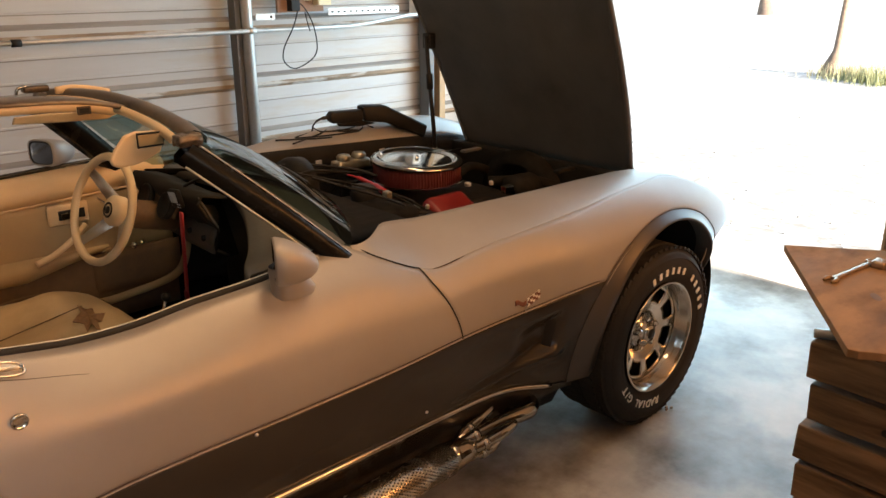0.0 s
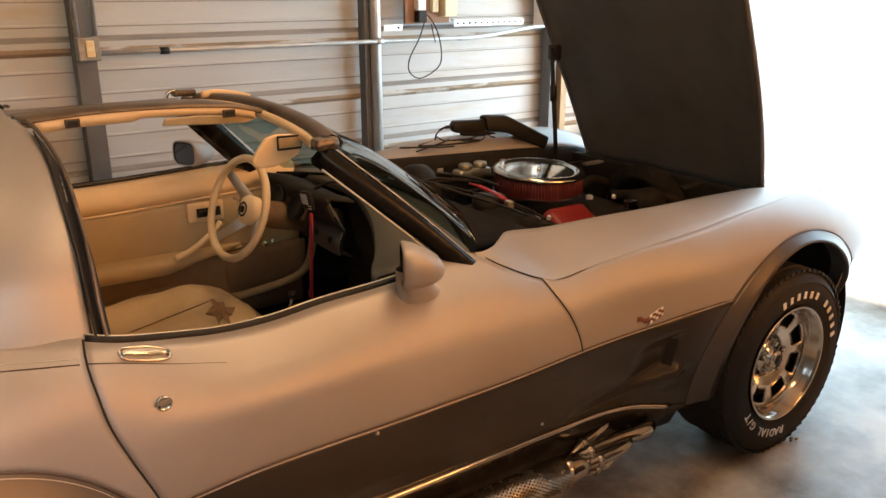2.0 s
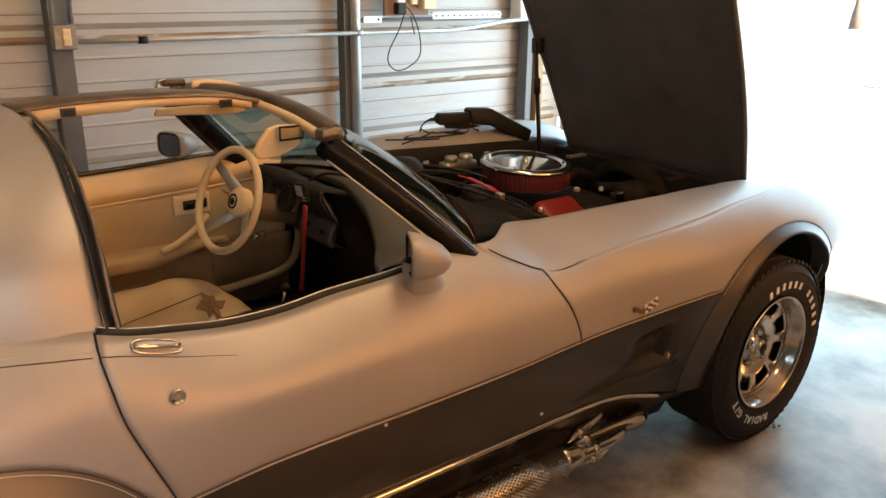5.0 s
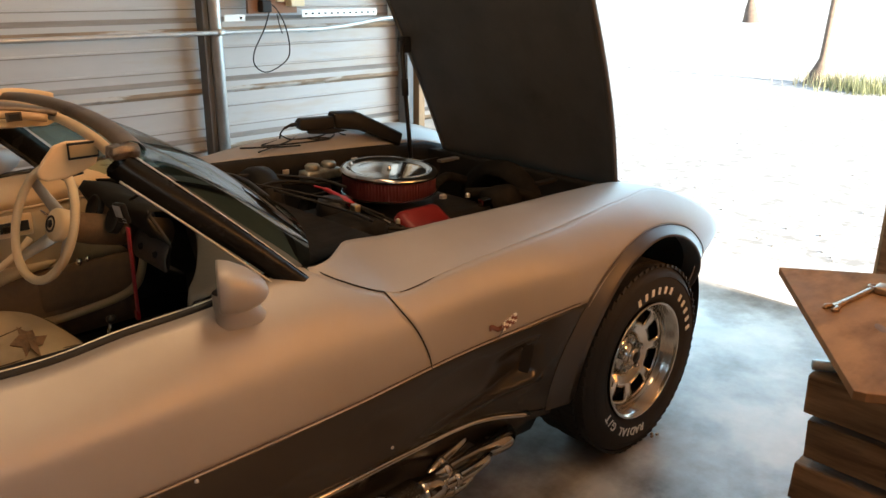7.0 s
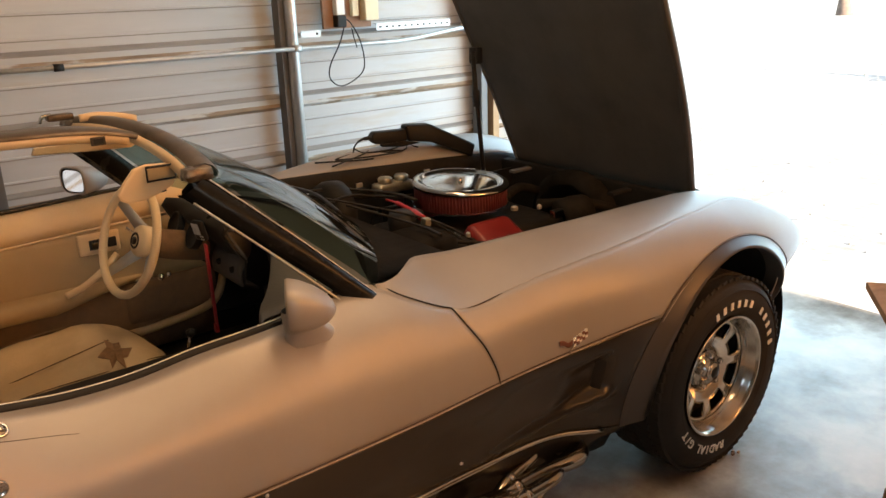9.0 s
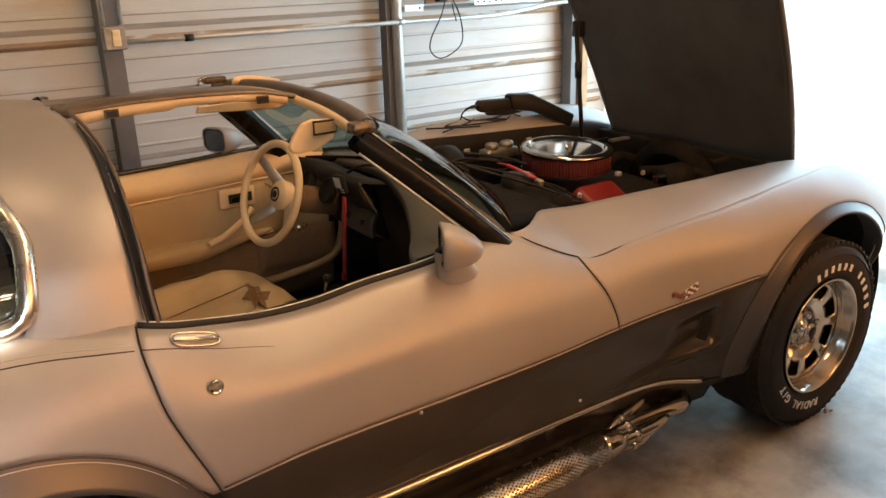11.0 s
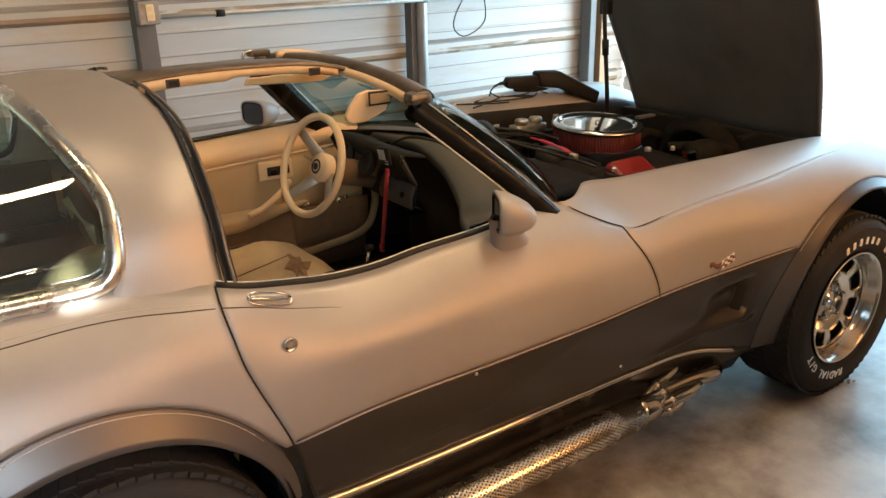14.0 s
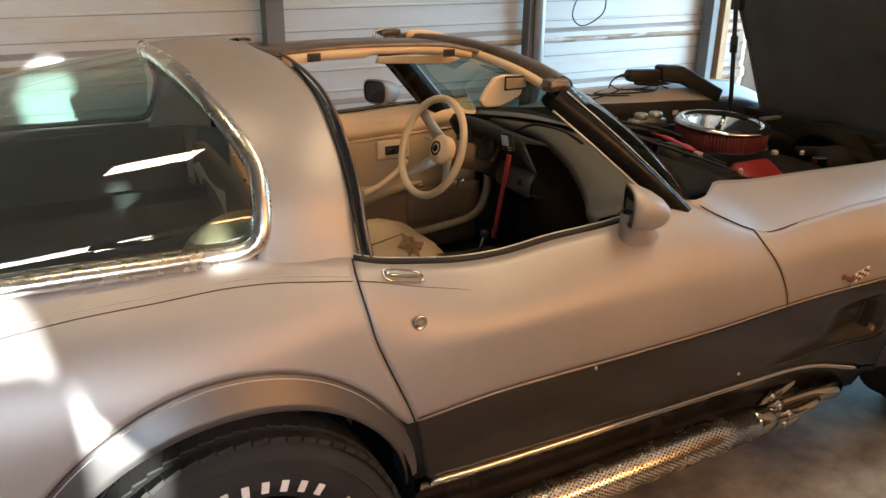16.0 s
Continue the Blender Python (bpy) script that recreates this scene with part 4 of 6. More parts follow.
for side in (-1, 1):
    a, b = Vector((HX(1), CY + side * HW, HZ(1))), Vector((1.285, CY + side * 0.672, 0.908))
    d = b - a
    rows = []
    for u in lin(0, 1, 16):
        p = a + d * u + Vector((0, side * 0.014, 0.004)) * math.sin(math.pi * u)
        q = (1 - 0.20 * u) if side < 0 else 1.15
        rows.append([p + Vector(o) * q for o in ((-0.002, side * -0.026, -0.012), (-0.006, side * 0.014, -0.014), (-0.024, side * 0.026, -0.026), (-0.058, side * 0.012, -0.052), (-0.044, side * -0.022, -0.045))])
    pl = part("windshield_pillar", grid(rows, close_v=True), PILLARBLACK, ws, "black windshield pillar" if side < 0 else "dark grey windshield pillar")
    # Only the near trim stays bright; the far one is blackened for the view.
    part("pillar_moulding", tube([a + d * u + Vector((-0.004, side * 0.006, -0.011)) + Vector((0, side * 0.014, 0.004)) * math.sin(math.pi * u) for u in lin(0.0, 1, 16)], 0.0019, 8), STEEL if side < 0 else BLACK, pl, "bright pillar moulding" if side < 0 else "black pillar moulding")
    part("pillar_edge", tube([a + d * u + Vector((-0.055, side * 0.014, -0.050)) + Vector((0, side * 0.014, 0.004)) * math.sin(math.pi * u) for u in lin(0.05, 0.95, 16)], 0.0030, 8), STEEL if side < 0 else BLACK, pl)
    bm = box((HX(1) - 0.012, CY + side * (HW - 0.006), HZ(1) - 0.009), (0.066, 0.050, 0.034), bevel=0.016)
    bmesh.ops.subdivide_edges(bm, edges=list(bm.edges), cuts=3, use_grid_fill=True)
    for v_ in bm.verts:
        v_.co += Vector((noise.noise(v_.co * 45), noise.noise(v_.co * 45 + Vector((5, 0, 0))), noise.noise(v_.co * 45 + Vector((0, 7, 0))))) * 0.0045
    part("header_cap", bm, CASTING, pl, "worn pitted header corner casting")
rows = []
for u in lin(0, 1, 16):
    row = []
    for v in lin(-1.03, 1.03, 49):
        x = HX(v) + 0.020 + (BX(v) - HX(v)) * u
        w = HW + (BW - HW) * u
        z = HZ(v) + (BZ(v) - HZ(v)) * u + 0.022 * math.sin(math.pi * u) - 0.030 * max(0, (abs(v) - 0.82) / 0.21) ** 2 * math.sin(math.pi * min(1, u + 0.1))
        row.append((x, CY + v * w * 0.992, z))
    rows.append(row)
wg = part("windshield", grid(rows), GLASS, car, "green-tinted curved windshield")
wg.visible_shadow = False

# cowl below the glass
rows = [[(BX(v) - 0.02, CY + v * BW, BZ(v) - 0.012), (BX(v) + 0.05, CY + v * 0.57, BZ(v) - 0.03), (1.62, CY + v * 0.545, 0.885), (1.64, CY + v * 0.535, 0.84)] for v in lin(-1, 1, 24)]
cowl = part("cowl", grid(rows), COWLBLACK, car, "black cowl below the windshield", solid=0.004)
for y0, y1 in ((0.35, -0.15),):
    part("wiper", tube(smooth_path([(1.60, CY + y0, 0.93), (1.56, CY + (y0 + y1) / 2, 0.955), (1.50, CY + y1, 0.955)]), 0.006, 6), BLACK, cowl, "black wiper arm")

# ---- hood, standing open, and its prop ----
rows = []
HOOD_Z = [0.78, 1.11, 1.52, 2.30]
for u in lin(0, 1, 24):
    z = 0.78 + 1.50 * u
    w, xe = cr(HOOD_Z, [0.478, 0.512, 0.537, 0.560], z), cr(HOOD_Z, [2.862, 2.735, 2.539, 2.150], z)
    rows.append([(xe + 0.035 * (1 - v ** 4) + 0.006 * noise.noise((u * 5, v * 4, 2)), CY + v * w, z) for v in lin(-1, 1, 30)])
hood = part("hood", grid(rows), FIBRE, car, "raised hood seen from its dark underside", solid=0.014)
for i0 in (0, -1):
    part("hood_rim", tube([Vector(r[i0]) + Vector((0.006, 0.004 if i0 == 0 else -0.004, 0)) for r in rows], 0.009, 8), FIBRE, hood, "folded dark hood edge")
part("latch", box((2.62, CY + 0.500, 1.31), (0.04, 0.05, 0.07), bevel=0.008), BLACK, hood, "black hood latch")
prop = part("hood_prop", tube([(2.599, 0.40, 0.765), (2.585, 0.405, 0.95), (2.575, 0.42, 1.15), (2.585, 0.45, 1.33)], 0.010, 8), BLACK, hood, "black hood prop rod")
part("prop_sleeve", tube([(2.577, 0.418, 1.10), (2.575, 0.42, 1.17)], 0.016, 8), BLACK, prop)
for y in (-0.32, 0.22):
    # Near hinge is blackened so that it sinks into the bay's shade.
    part("hinge", box((2.65, y, 0.838), (0.11, 0.03, 0.012), bevel=0.003), DARKSTEEL if y > 0 else BAYBLACK, hood, "steel hood hinge", smooth=False)

# ---- engine bay ----
bay = part("engine_bay", box((2.2, CY, 0.55), (1.2, 1.02, 0.02)), COWLBLACK, car, "black engine bay")
part("firewall", box((1.60, CY, 0.70), (0.03, 1.12, 0.32), bevel=0.01), BAYBLACK, bay, smooth=False)
part("radiator_support", box((2.80, CY, 0.68), (0.05, 1.04, 0.30), bevel=0.01), BAYBLACK, bay, smooth=False)
for side in (-1, 1):
    rows = [[(x, CY + side * (hood_edge(x)[0] - 0.013), hood_edge(x)[1] - 0.045), (x, CY + side * (hood_edge(x)[0] - 0.02), hood_edge(x)[1] - 0.16), (x, CY + side * 0.44, 0.55)] for x in lin(1.45, 2.85, 24)]
    part("inner_fender", grid(rows), BAYBLACK, bay, "black inner fender skirt")
    for x in (1.75, 2.0, 2.35):
        part("bolt", box((x, CY + side * 0.525, 0.835), (0.03, 0.008, 0.02), bevel=0.003), STEEL, bay, smooth=False)
AC = Vector((2.165, 0.045, 0.0))
at = lambda z: Matrix.Translation((AC.x, AC.y, z))
acl = part("air_cleaner", lathe([(0.165, 0.0), (0.183, 0.004), (0.183, 0.008)], at(0.812)), CHROME, car, "round chrome air cleaner")
part("filter_element", lathe([(0.172, 0.818), (0.172, 0.893)], Matrix.Translation((AC.x, AC.y, 0)), 72), REDFILTER, acl, "red pleated gauze filter")
bm = bmesh.new()
for k in range(90):
    a = 2 * math.pi * k / 90
    tube([AC + Vector((0.1735 * math.cos(a), 0.1735 * math.sin(a), 0.820)), AC + Vector((0.1735 * math.cos(a), 0.1735 * math.sin(a), 0.892))], 0.0030, 5, bm)
part("pleats", bm, REDFILTER, acl, "red filter pleats")
part("lid", lathe([(0.184, 0.890), (0.186, 0.897), (0.180, 0.905), (0.168, 0.909), (0.156, 0.907), (0.148, 0.900), (0.140, 0.8985), (0.12, 0.8995), (0.09, 0.9008), (0.05, 0.9016), (0.0005, 0.9018)], Matrix.Translation((AC.x, AC.y, 0.9)) @ pose(0, 0, 0, 3.0, 1.0, 0) @ Matrix.Translation((0, 0, -0.9)), 64), EXCHROME, acl, "chrome air cleaner lid")
part("wing_nut", lathe([(0.008, 0.900), (0.007, 0.911), (0.004, 0.914), (0.0005, 0.915)], Matrix.Translation((AC.x, AC.y, 0)), 14), CHROME, acl)
eng = part("engine", box((2.16, CY + 0.03, 0.66), (0.62, 0.44, 0.20), bevel=0.03), BAYBLACK, car, "dark V8 engine with red covers")
for side in (-1, 1):
    m = Matrix.Translation((2.125, CY + 0.03 + side * 0.185, 0.745)) @ Euler((radians(-side * 28), 0, 0)).to_matrix().to_4x4()
    part("valve_cover", box((0, 0, 0), (0.20, 0.12, 0.075), m=m, bevel=0.026), ENGRED, eng, "red valve cover")
    for k in range(4 if side > 0 else 2):
        part("spark_lead", tube(smooth_path([(1.87, CY + 0.03 + side * 0.04, 0.86), (1.90 + 0.03 * k, CY + side * 0.26, 0.80), (1.93 + 0.06 * k, CY + side * 0.36, 0.70)]), 0.004, 6), BAYBLACK, eng)
part("distributor", lathe([(0.062, 0.80), (0.066, 0.83), (0.060, 0.862), (0.03, 0.868), (0.0005, 0.868)], Matrix.Translation((1.84, CY - 0.02, 0)), 24), BLACK, eng, "black distributor cap")
cl = part("red_clamp", tube(smooth_path([(1.868, 0.11, 0.872), (1.873, 0.05, 0.870), (1.864, -0.05, 0.864), (1.845, -0.14, 0.858)]), [0.004] * 8 + [0.008] * 10 + [0.012] * 7, 10), REDPLASTIC, eng, "red plastic lead clamp")
part("clamp_jaw", box((1.838, -0.165, 0.852), (0.025, 0.03, 0.03), bevel=0.006), BRASS, cl, smooth=False)
part("brake_booster", lathe([(0.02, 0.0), (0.11, 0.01), (0.12, 0.04), (0.115, 0.09), (0.05, 0.12), (0.0005, 0.122)], Matrix.Translation((1.72, 0.33, 0.80)) @ Euler((0, radians(90), 0)).to_matrix().to_4x4(), 32), BAYBLACK, eng, "black brake booster")
mc = part("master_cylinder", box((2.10, 0.40, 0.830), (0.17, 0.07, 0.045), bevel=0.015), BRASS, eng, "yellowed metal brake master cylinder")
for x in (2.06, 2.14):
    part("reservoir_cap", lathe([(0.028, 0.852), (0.031, 0.868), (0.025, 0.876), (0.0005, 0.878)], Matrix.Translation((x, 0.395, 0)), 20), BRASS, mc)
part("fan_shroud", lathe([(0.23, 0.0), (0.235, -0.05), (0.20, -0.08), (0.18, -0.08)], Matrix.Translation((2.75, CY, 0.63)) @ Euler((0, radians(90), 0)).to_matrix().to_4x4(), 40), COWLBLACK, eng, "black radiator fan shroud")
for y, z in ((-0.20, 0.765), (0.15, 0.765)):
    part("hose", tube(smooth_path([(2.40, CY + y * 0.5, 0.80), (2.55, CY + y, z + 0.03), (2.70, CY + y * 1.2, z - 0.02)]), 0.020, 10), COWLBLACK, eng, "black radiator hose")
# Alternator coloured near-black to stand for the bay's shade.
part("alternator", lathe([(0.03, -0.07), (0.065, -0.065), (0.07, 0.0), (0.065, 0.06), (0.03, 0.07)], Matrix.Translation((2.50, -0.22, 0.76)) @ Euler((0, radians(90), 0)).to_matrix().to_4x4(), 28), COWLBLACK, eng, "alternator blackened for the shade of the bay")
for k, (y, z, r) in enumerate(((-0.36, 0.815, 0.007), (0.20, 0.865, 0.006), (0.42, 0.82, 0.010))):
    part("loom", tube(smooth_path([(1.63, y, z), (1.80, y + 0.04, z + 0.01), (2.0, y - 0.03 + 0.02 * k, z - 0.02), (2.3, y * 1.05, z - 0.03)]), r, 8), BAYBLACK, eng, "black wiring loom")
for pts, r in (([(1.58, 0.16, 0.93), (1.72, 0.02, 0.895), (1.84, -0.14, 0.862), (1.88, -0.26, 0.84)], 0.004),
               ([(1.62, -0.02, 0.925), (1.70, -0.14, 0.895), (1.74, -0.28, 0.88), (1.72, -0.40, 0.885)], 0.005), ([(1.64, 0.34, 0.90), (1.80, 0.30, 0.89), (1.93, 0.16, 0.875), (1.97, 0.06, 0.86)], 0.006)):
    part("vacuum_line", tube(smooth_path(pts), r, 8), BLACK, eng, "thin black vacuum line across the cowl")
for x, y, z, r in ((1.92, -0.23, 0.80, 0.012), (2.28, -0.13, 0.80, 0.014), (2.32, -0.22, 0.815, 0.009), (1.90, -0.31, 0.82, 0.008), (2.40, 0.22, 0.84, 0.013)):
    part("fastener", lathe([(r, 0.0), (r, 0.012), (r * 0.6, 0.016), (0.0005, 0.017)], Matrix.Translation((x, y, z)), 10), STEEL, eng, "small bright fastener", smooth=False)
part("heater_box", box((1.74, -0.27, 0.80), (0.16, 0.20, 0.12), bevel=0.03), COWLBLACK, eng, "matte black heater box")
part("fitting", box((2.36, -0.27, 0.80), (0.05, 0.03, 0.03), bevel=0.006), CHROME, eng, "bright hose fitting", smooth=False)

# ---- wheels ----
def wheel(x, side, yface, name, spin=0.0):
    """Raised-letter tyre, slotted alloy rim with eight windows, hub and nuts; the face looks outwards."""
    m = Matrix.Translation((x, CY + side * yface, 0.338)) @ Euler((radians(90 if side < 0 else -90), 0, 0)).to_matrix().to_4x4() @ pose(0, 0, 0, 0, 0, spin)
    w = part("wheel", lathe([(0.20, -0.23), (0.205, -0.10), (0.20, -0.03)], m, 48), GAP, car, "wheel with a slotted polished alloy rim")
    prof = [(0.212, -0.235), (0.235, -0.252), (0.275, -0.262), (0.310, -0.258), (0.331, -0.245), (0.339, -0.222), (0.341, -0.13), (0.339, -0.042), (0.331, -0.020), (0.312, -0.004), (0.285, 0.004), (0.255, 0.004), (0.232, -0.003), (0.214, -0.012), (0.208, -0.02)]
    tyre = part("tyre", lathe(prof, m, 96), RUBBER, w, "black tyre with raised white letters")
    # tread blocks round the shoulder
    bm = bmesh.new()
    for k in range(64):
        a = 360 * k / 64
        for h, dz, tw, lean in ((-0.034, 0.040, 12, 9), (-0.086, 0.056, -14, 0), (-0.147, 0.056, 14, 0), (-0.208, 0.056, -12, -4)):
            mm = m @ pose(0, 0, 0, 0, 0, a + (2.8 if tw < 0 else 0)) @ pose(0.3392 - (0.0035 if lean else 0), 0, h, tw, lean, 0)
            box((0, 0, 0), (0.0100, 0.0305, dz), bm, mm)
    part("tread", bm, RUBBER, tyre, "worn tread blocks", smooth=False)
    for r, h in ((0.302, 0.0015), (0.246, 0.0015)):
        part("sidewall_ring", lathe([(r - 0.002, h - 0.002), (r, h + 0.0022), (r + 0.002, h - 0.002)], m, 80), RUBBER, tyre)
    # rim: stepped lip, dish, face with windows
    rim = part("rim", lathe([(0.200, -0.06), (0.206, -0.016), (0.212, -0.008), (0.213, -0.002), (0.208, 0.0), (0.203, -0.004), (0.200, -0.010), (0.196, -0.013), (0.1945, -0.030), (0.190, -0.033), (0.188, -0.046), (0.182, -0.056)], m, 72), ALLOY, w, "polished alloy rim lip")
    bm = bmesh.new()
    nW, seg = 8, 12
    radii = [0.183, 0.168, 0.145, 0.119, 0.106, 0.085, 0.066]
    hts = [-0.056, -0.058, -0.060, -0.064, -0.068, -0.076, -0.080]
    ring = [[bm.verts.new(m @ Vector((r * math.cos(2 * math.pi * k / (nW * seg)), r * math.sin(2 * math.pi * k / (nW * seg)), h))) for k in range(nW * seg)] for r, h in zip(radii, hts)]
    for i in range(len(radii) - 1):
        for k in range(nW * seg):
            if i in (1, 2) and 2 <= k % seg <= 9:
                continue
            j = (k + 1) % (nW * seg)
            bm.faces.new((ring[i][k], ring[i + 1][k], ring[i + 1][j], ring[i][j]))
    part("rim_face", bm, ALLOY, w, "alloy wheel face with eight slots", solid=-0.012)
    part("brake_drum", lathe([(0.165, -0.12), (0.165, -0.10), (0.02, -0.098), (0.0005, -0.098)], m, 40), GAP, w)
    hub = part("hub", lathe([(0.066, -0.080), (0.060, -0.074), (0.036, -0.072), (0.034, -0.050), (0.030, -0.044), (0.0005, -0.042)], m, 32), CHROME, w, "chrome hub cap")
    part("hub_badge", lathe([(0.020, -0.0435), (0.018, -0.0410), (0.0005, -0.040)], m, 20), BLACK, hub)
    for k in range(5):
        a = radians(72 * k + 20)
        mm = m @ Matrix.Translation((0.058 * math.cos(a), 0.058 * math.sin(a), -0.078))
        part("lug_nut", lathe([(0.013, 0.0), (0.0125, 0.018), (0.009, 0.024), (0.0005, 0.026)], mm, 6), CHROME, w, smooth=False)
    return w, tyre, m


def lettering(tyre, m, text, a_mid, r, size, step, flip):
    """Letters of a word set round the sidewall."""
    n = len(text)
    for i, ch in enumerate(text):
        if ch == " ":
            continue
        a = a_mid + (i - (n - 1) / 2) * step * (-1 if not flip else 1)
        cu = bpy.data.curves.new("letter", "FONT")
        cu.body, cu.size, cu.extrude, cu.align_x, cu.align_y, cu.offset = ch, size, 0.0012, "CENTER", "CENTER", 0.0006
        tmp = new("letter", cu)
        me = bpy.data.meshes.new_from_object(tmp.evaluated_get(bpy.context.evaluated_depsgraph_get()))
        bpy.data.objects.remove(tmp)
        me.transform(m @ pose(0, 0, 0, 0, 0, a) @ Matrix.Translation((r, 0, 0.0055)) @ pose(0, 0, 0, 0, 0, -90 if not flip else 90))
        me.materials.append(WHITE)
        ob = new("letter", me)
        ob.parent = tyre
        ob.matrix_parent_inverse = CARRIED[tyre].inverted()
        ob["label"] = "raised white letter"


def letter_bars(tyre, m, a0, a1, n, skip, r):
    """Raised white marks of a maker's name, as plain bars."""
    for k in range(n):
        if k in skip:
            continue
        a = a0 + (a1 - a0) * k / (n - 1)
        part("mark", box((0, 0, 0), (0.025, 0.0150, 0.003), m=m @ pose(0, 0, 0, 0, 0, a) @ Matrix.Translation((r, 0, 0.005)), bevel=0.001), WHITE, tyre, "plain raised white mark", smooth=False)


for x, yf, nm in ((2.497, 0.893, "front"), (0.0, 0.880, "rear")):
    for side in (-1, 1):
        w_, t_, m_ = wheel(x, side, yf, nm)
        if side < 0:
            # angles are seen from outside, from the rear-facing side (0 towards the nose)
            off = 0 if nm == "front" else -10
            letter_bars(t_, m_, 110 + off, 12 + off, 12, (6,), 0.257 if nm == "front" else 0.248)
            lettering(t_, m_, "RADIAL G/T", 241 + off, 0.254, 0.041, 6.5, False)

# ---- side exhaust ----
EXY = -0.805
exz = lambda x: 0.200 + 0.025 * (x - 1.2)
ex = part("side_exhaust", tube([(x, EXY, exz(x)) for x in lin(-0.2, 1.53, 10)], 0.044, 20), EXCHROME, car, "chrome side exhaust with a perforated heat shield")
sh = part("heat_shield", tube([(x, EXY, exz(x)) for x in lin(0.18, 1.53, 8)], 0.0515, 36), SHIELD, ex, "perforated chrome heat shield")
# the shield's round holes, their dark insides drawn as flat near-black spots
holes, seg, nx = ([], []), 20, 150
for i in range(nx):
    x = 0.20 + 1.32 * i / (nx - 1)
    for k in range(seg):
        a = radians(-70 + 250 * (k + 0.5 * (i % 2)) / seg)
        n, t = Vector((0, -math.sin(a), math.cos(a))), Vector((0, math.cos(a), math.sin(a)))
        p = Vector((x, EXY, exz(x))) + n * 0.0520
        c0 = len(holes[0])
        holes[0].extend(p + 0.0023 * Vector((math.cos(q), 0, 0)) + 0.0029 * math.sin(q) * t + n * 0.0006 for q in [2 * math.pi * j / 6 for j in range(6)])
        holes[1].append(tuple(range(c0, c0 + 6)))
me = bpy.data.meshes.new("perforation")
me.from_pydata(holes[0], [], holes[1])
me.materials.append(GAP)
perf = new("perforation", me)
perf.parent = sh
perf.matrix_parent_inverse = CARRIED[sh].inverted()
tagged(perf, "dark round perforations", kind="stuff")
part("collector", tube([(1.525, EXY, 0.209), (1.555, EXY - 0.002, 0.210), (1.59, EXY - 0.005, 0.211), (1.63, EXY - 0.006, 0.212)], [0.049, 0.046, 0.040, 0.034], 24), EXCHROME, ex, "chrome exhaust collector")
for pts, r0, r1, joint in (([(1.58, -0.800, 0.228), (1.66, -0.800, 0.236), (1.77, -0.803, 0.238), (1.865, -0.803, 0.228), (1.930, -0.780, 0.220), (1.955, -0.710, 0.220), (1.955, -0.62, 0.23)], 0.021, 0.036, 6),
                           ([(1.58, -0.822, 0.213), (1.66, -0.834, 0.220), (1.74, -0.836, 0.224), (1.80, -0.820, 0.224), (1.84, -0.770, 0.222), (1.85, -0.68, 0.222)], 0.018, 0.020, 7),
                           ([(1.58, -0.817, 0.192), (1.66, -0.822, 0.182), (1.71, -0.818, 0.178), (1.75, -0.795, 0.176), (1.77, -0.73, 0.178), (1.775, -0.64, 0.19)], 0.018, 0.020, 7),
                           ([(1.58, -0.788, 0.226), (1.63, -0.780, 0.250), (1.70, -0.774, 0.266), (1.77, -0.750, 0.272), (1.79, -0.68, 0.27), (1.79, -0.60, 0.27)], 0.016, 0.018, 9)):
    path = smooth_path(pts)
    n = len(path)
    hp = part("header_pipe", tube(path, [r0 + (r1 - r0) * min(1, max(0, (k / n - 0.3) * 3)) for k in range(n)], 18), EXCHROME, ex, "chrome header pipe bending under the sill")
    part("slip_joint", tube(path[joint:joint + 3], r0 + 0.004, 18), EXCHROME, hp, "raised slip joint")

# ---- interior ----
part("floor_pan", box((0.95, CY, 0.30), (1.3, 1.36, 0.03)), CARPET, car, "dark bare floor pan", smooth=False)
part("bulkhead", box((0.26, CY, 0.60), (0.05, 1.30, 0.60), bevel=0.02), BEIGEDARK, car, "tan carpeted bulkhead")
for side in (-1, 1):
    part("luggage_side", box((-0.42, CY + side * 0.625, 0.845), (1.26, 0.02, 0.23), bevel=0.006), CARPET, car, "dark carpeted luggage side trim", smooth=False)
part("luggage_floor", box((-0.40, CY, 0.74), (1.30, 1.20, 0.03)), CARPET, car, "dark carpeted luggage floor", smooth=False)
part("tunnel", grid([[(x, CY + y, z) for y, z in ((-0.17, 0.30), (-0.15, 0.48), (-0.08, 0.53), (0.08, 0.53), (0.15, 0.48), (0.17, 0.30))] for x in lin(0.28, 1.55, 8)]), CARPET, car, "dark carpeted transmission tunnel")
# far door trim
DY = 0.585


def panel_patch(name, zs, bulge, material, x0, x1, label, parent=car, depth=0.01):
    rows = [[(x, DY + 0.03 * (zz - 0.6) - bulge * math.sin(math.pi * min(1, max(0, (zz - zs[0]) / (zs[1] - zs[0])))), zz) for zz in lin(zs[0], zs[1], 8)] for x in lin(x0, x1, 24)]
    return part(name, grid(rows), material, parent, label, solid=depth)


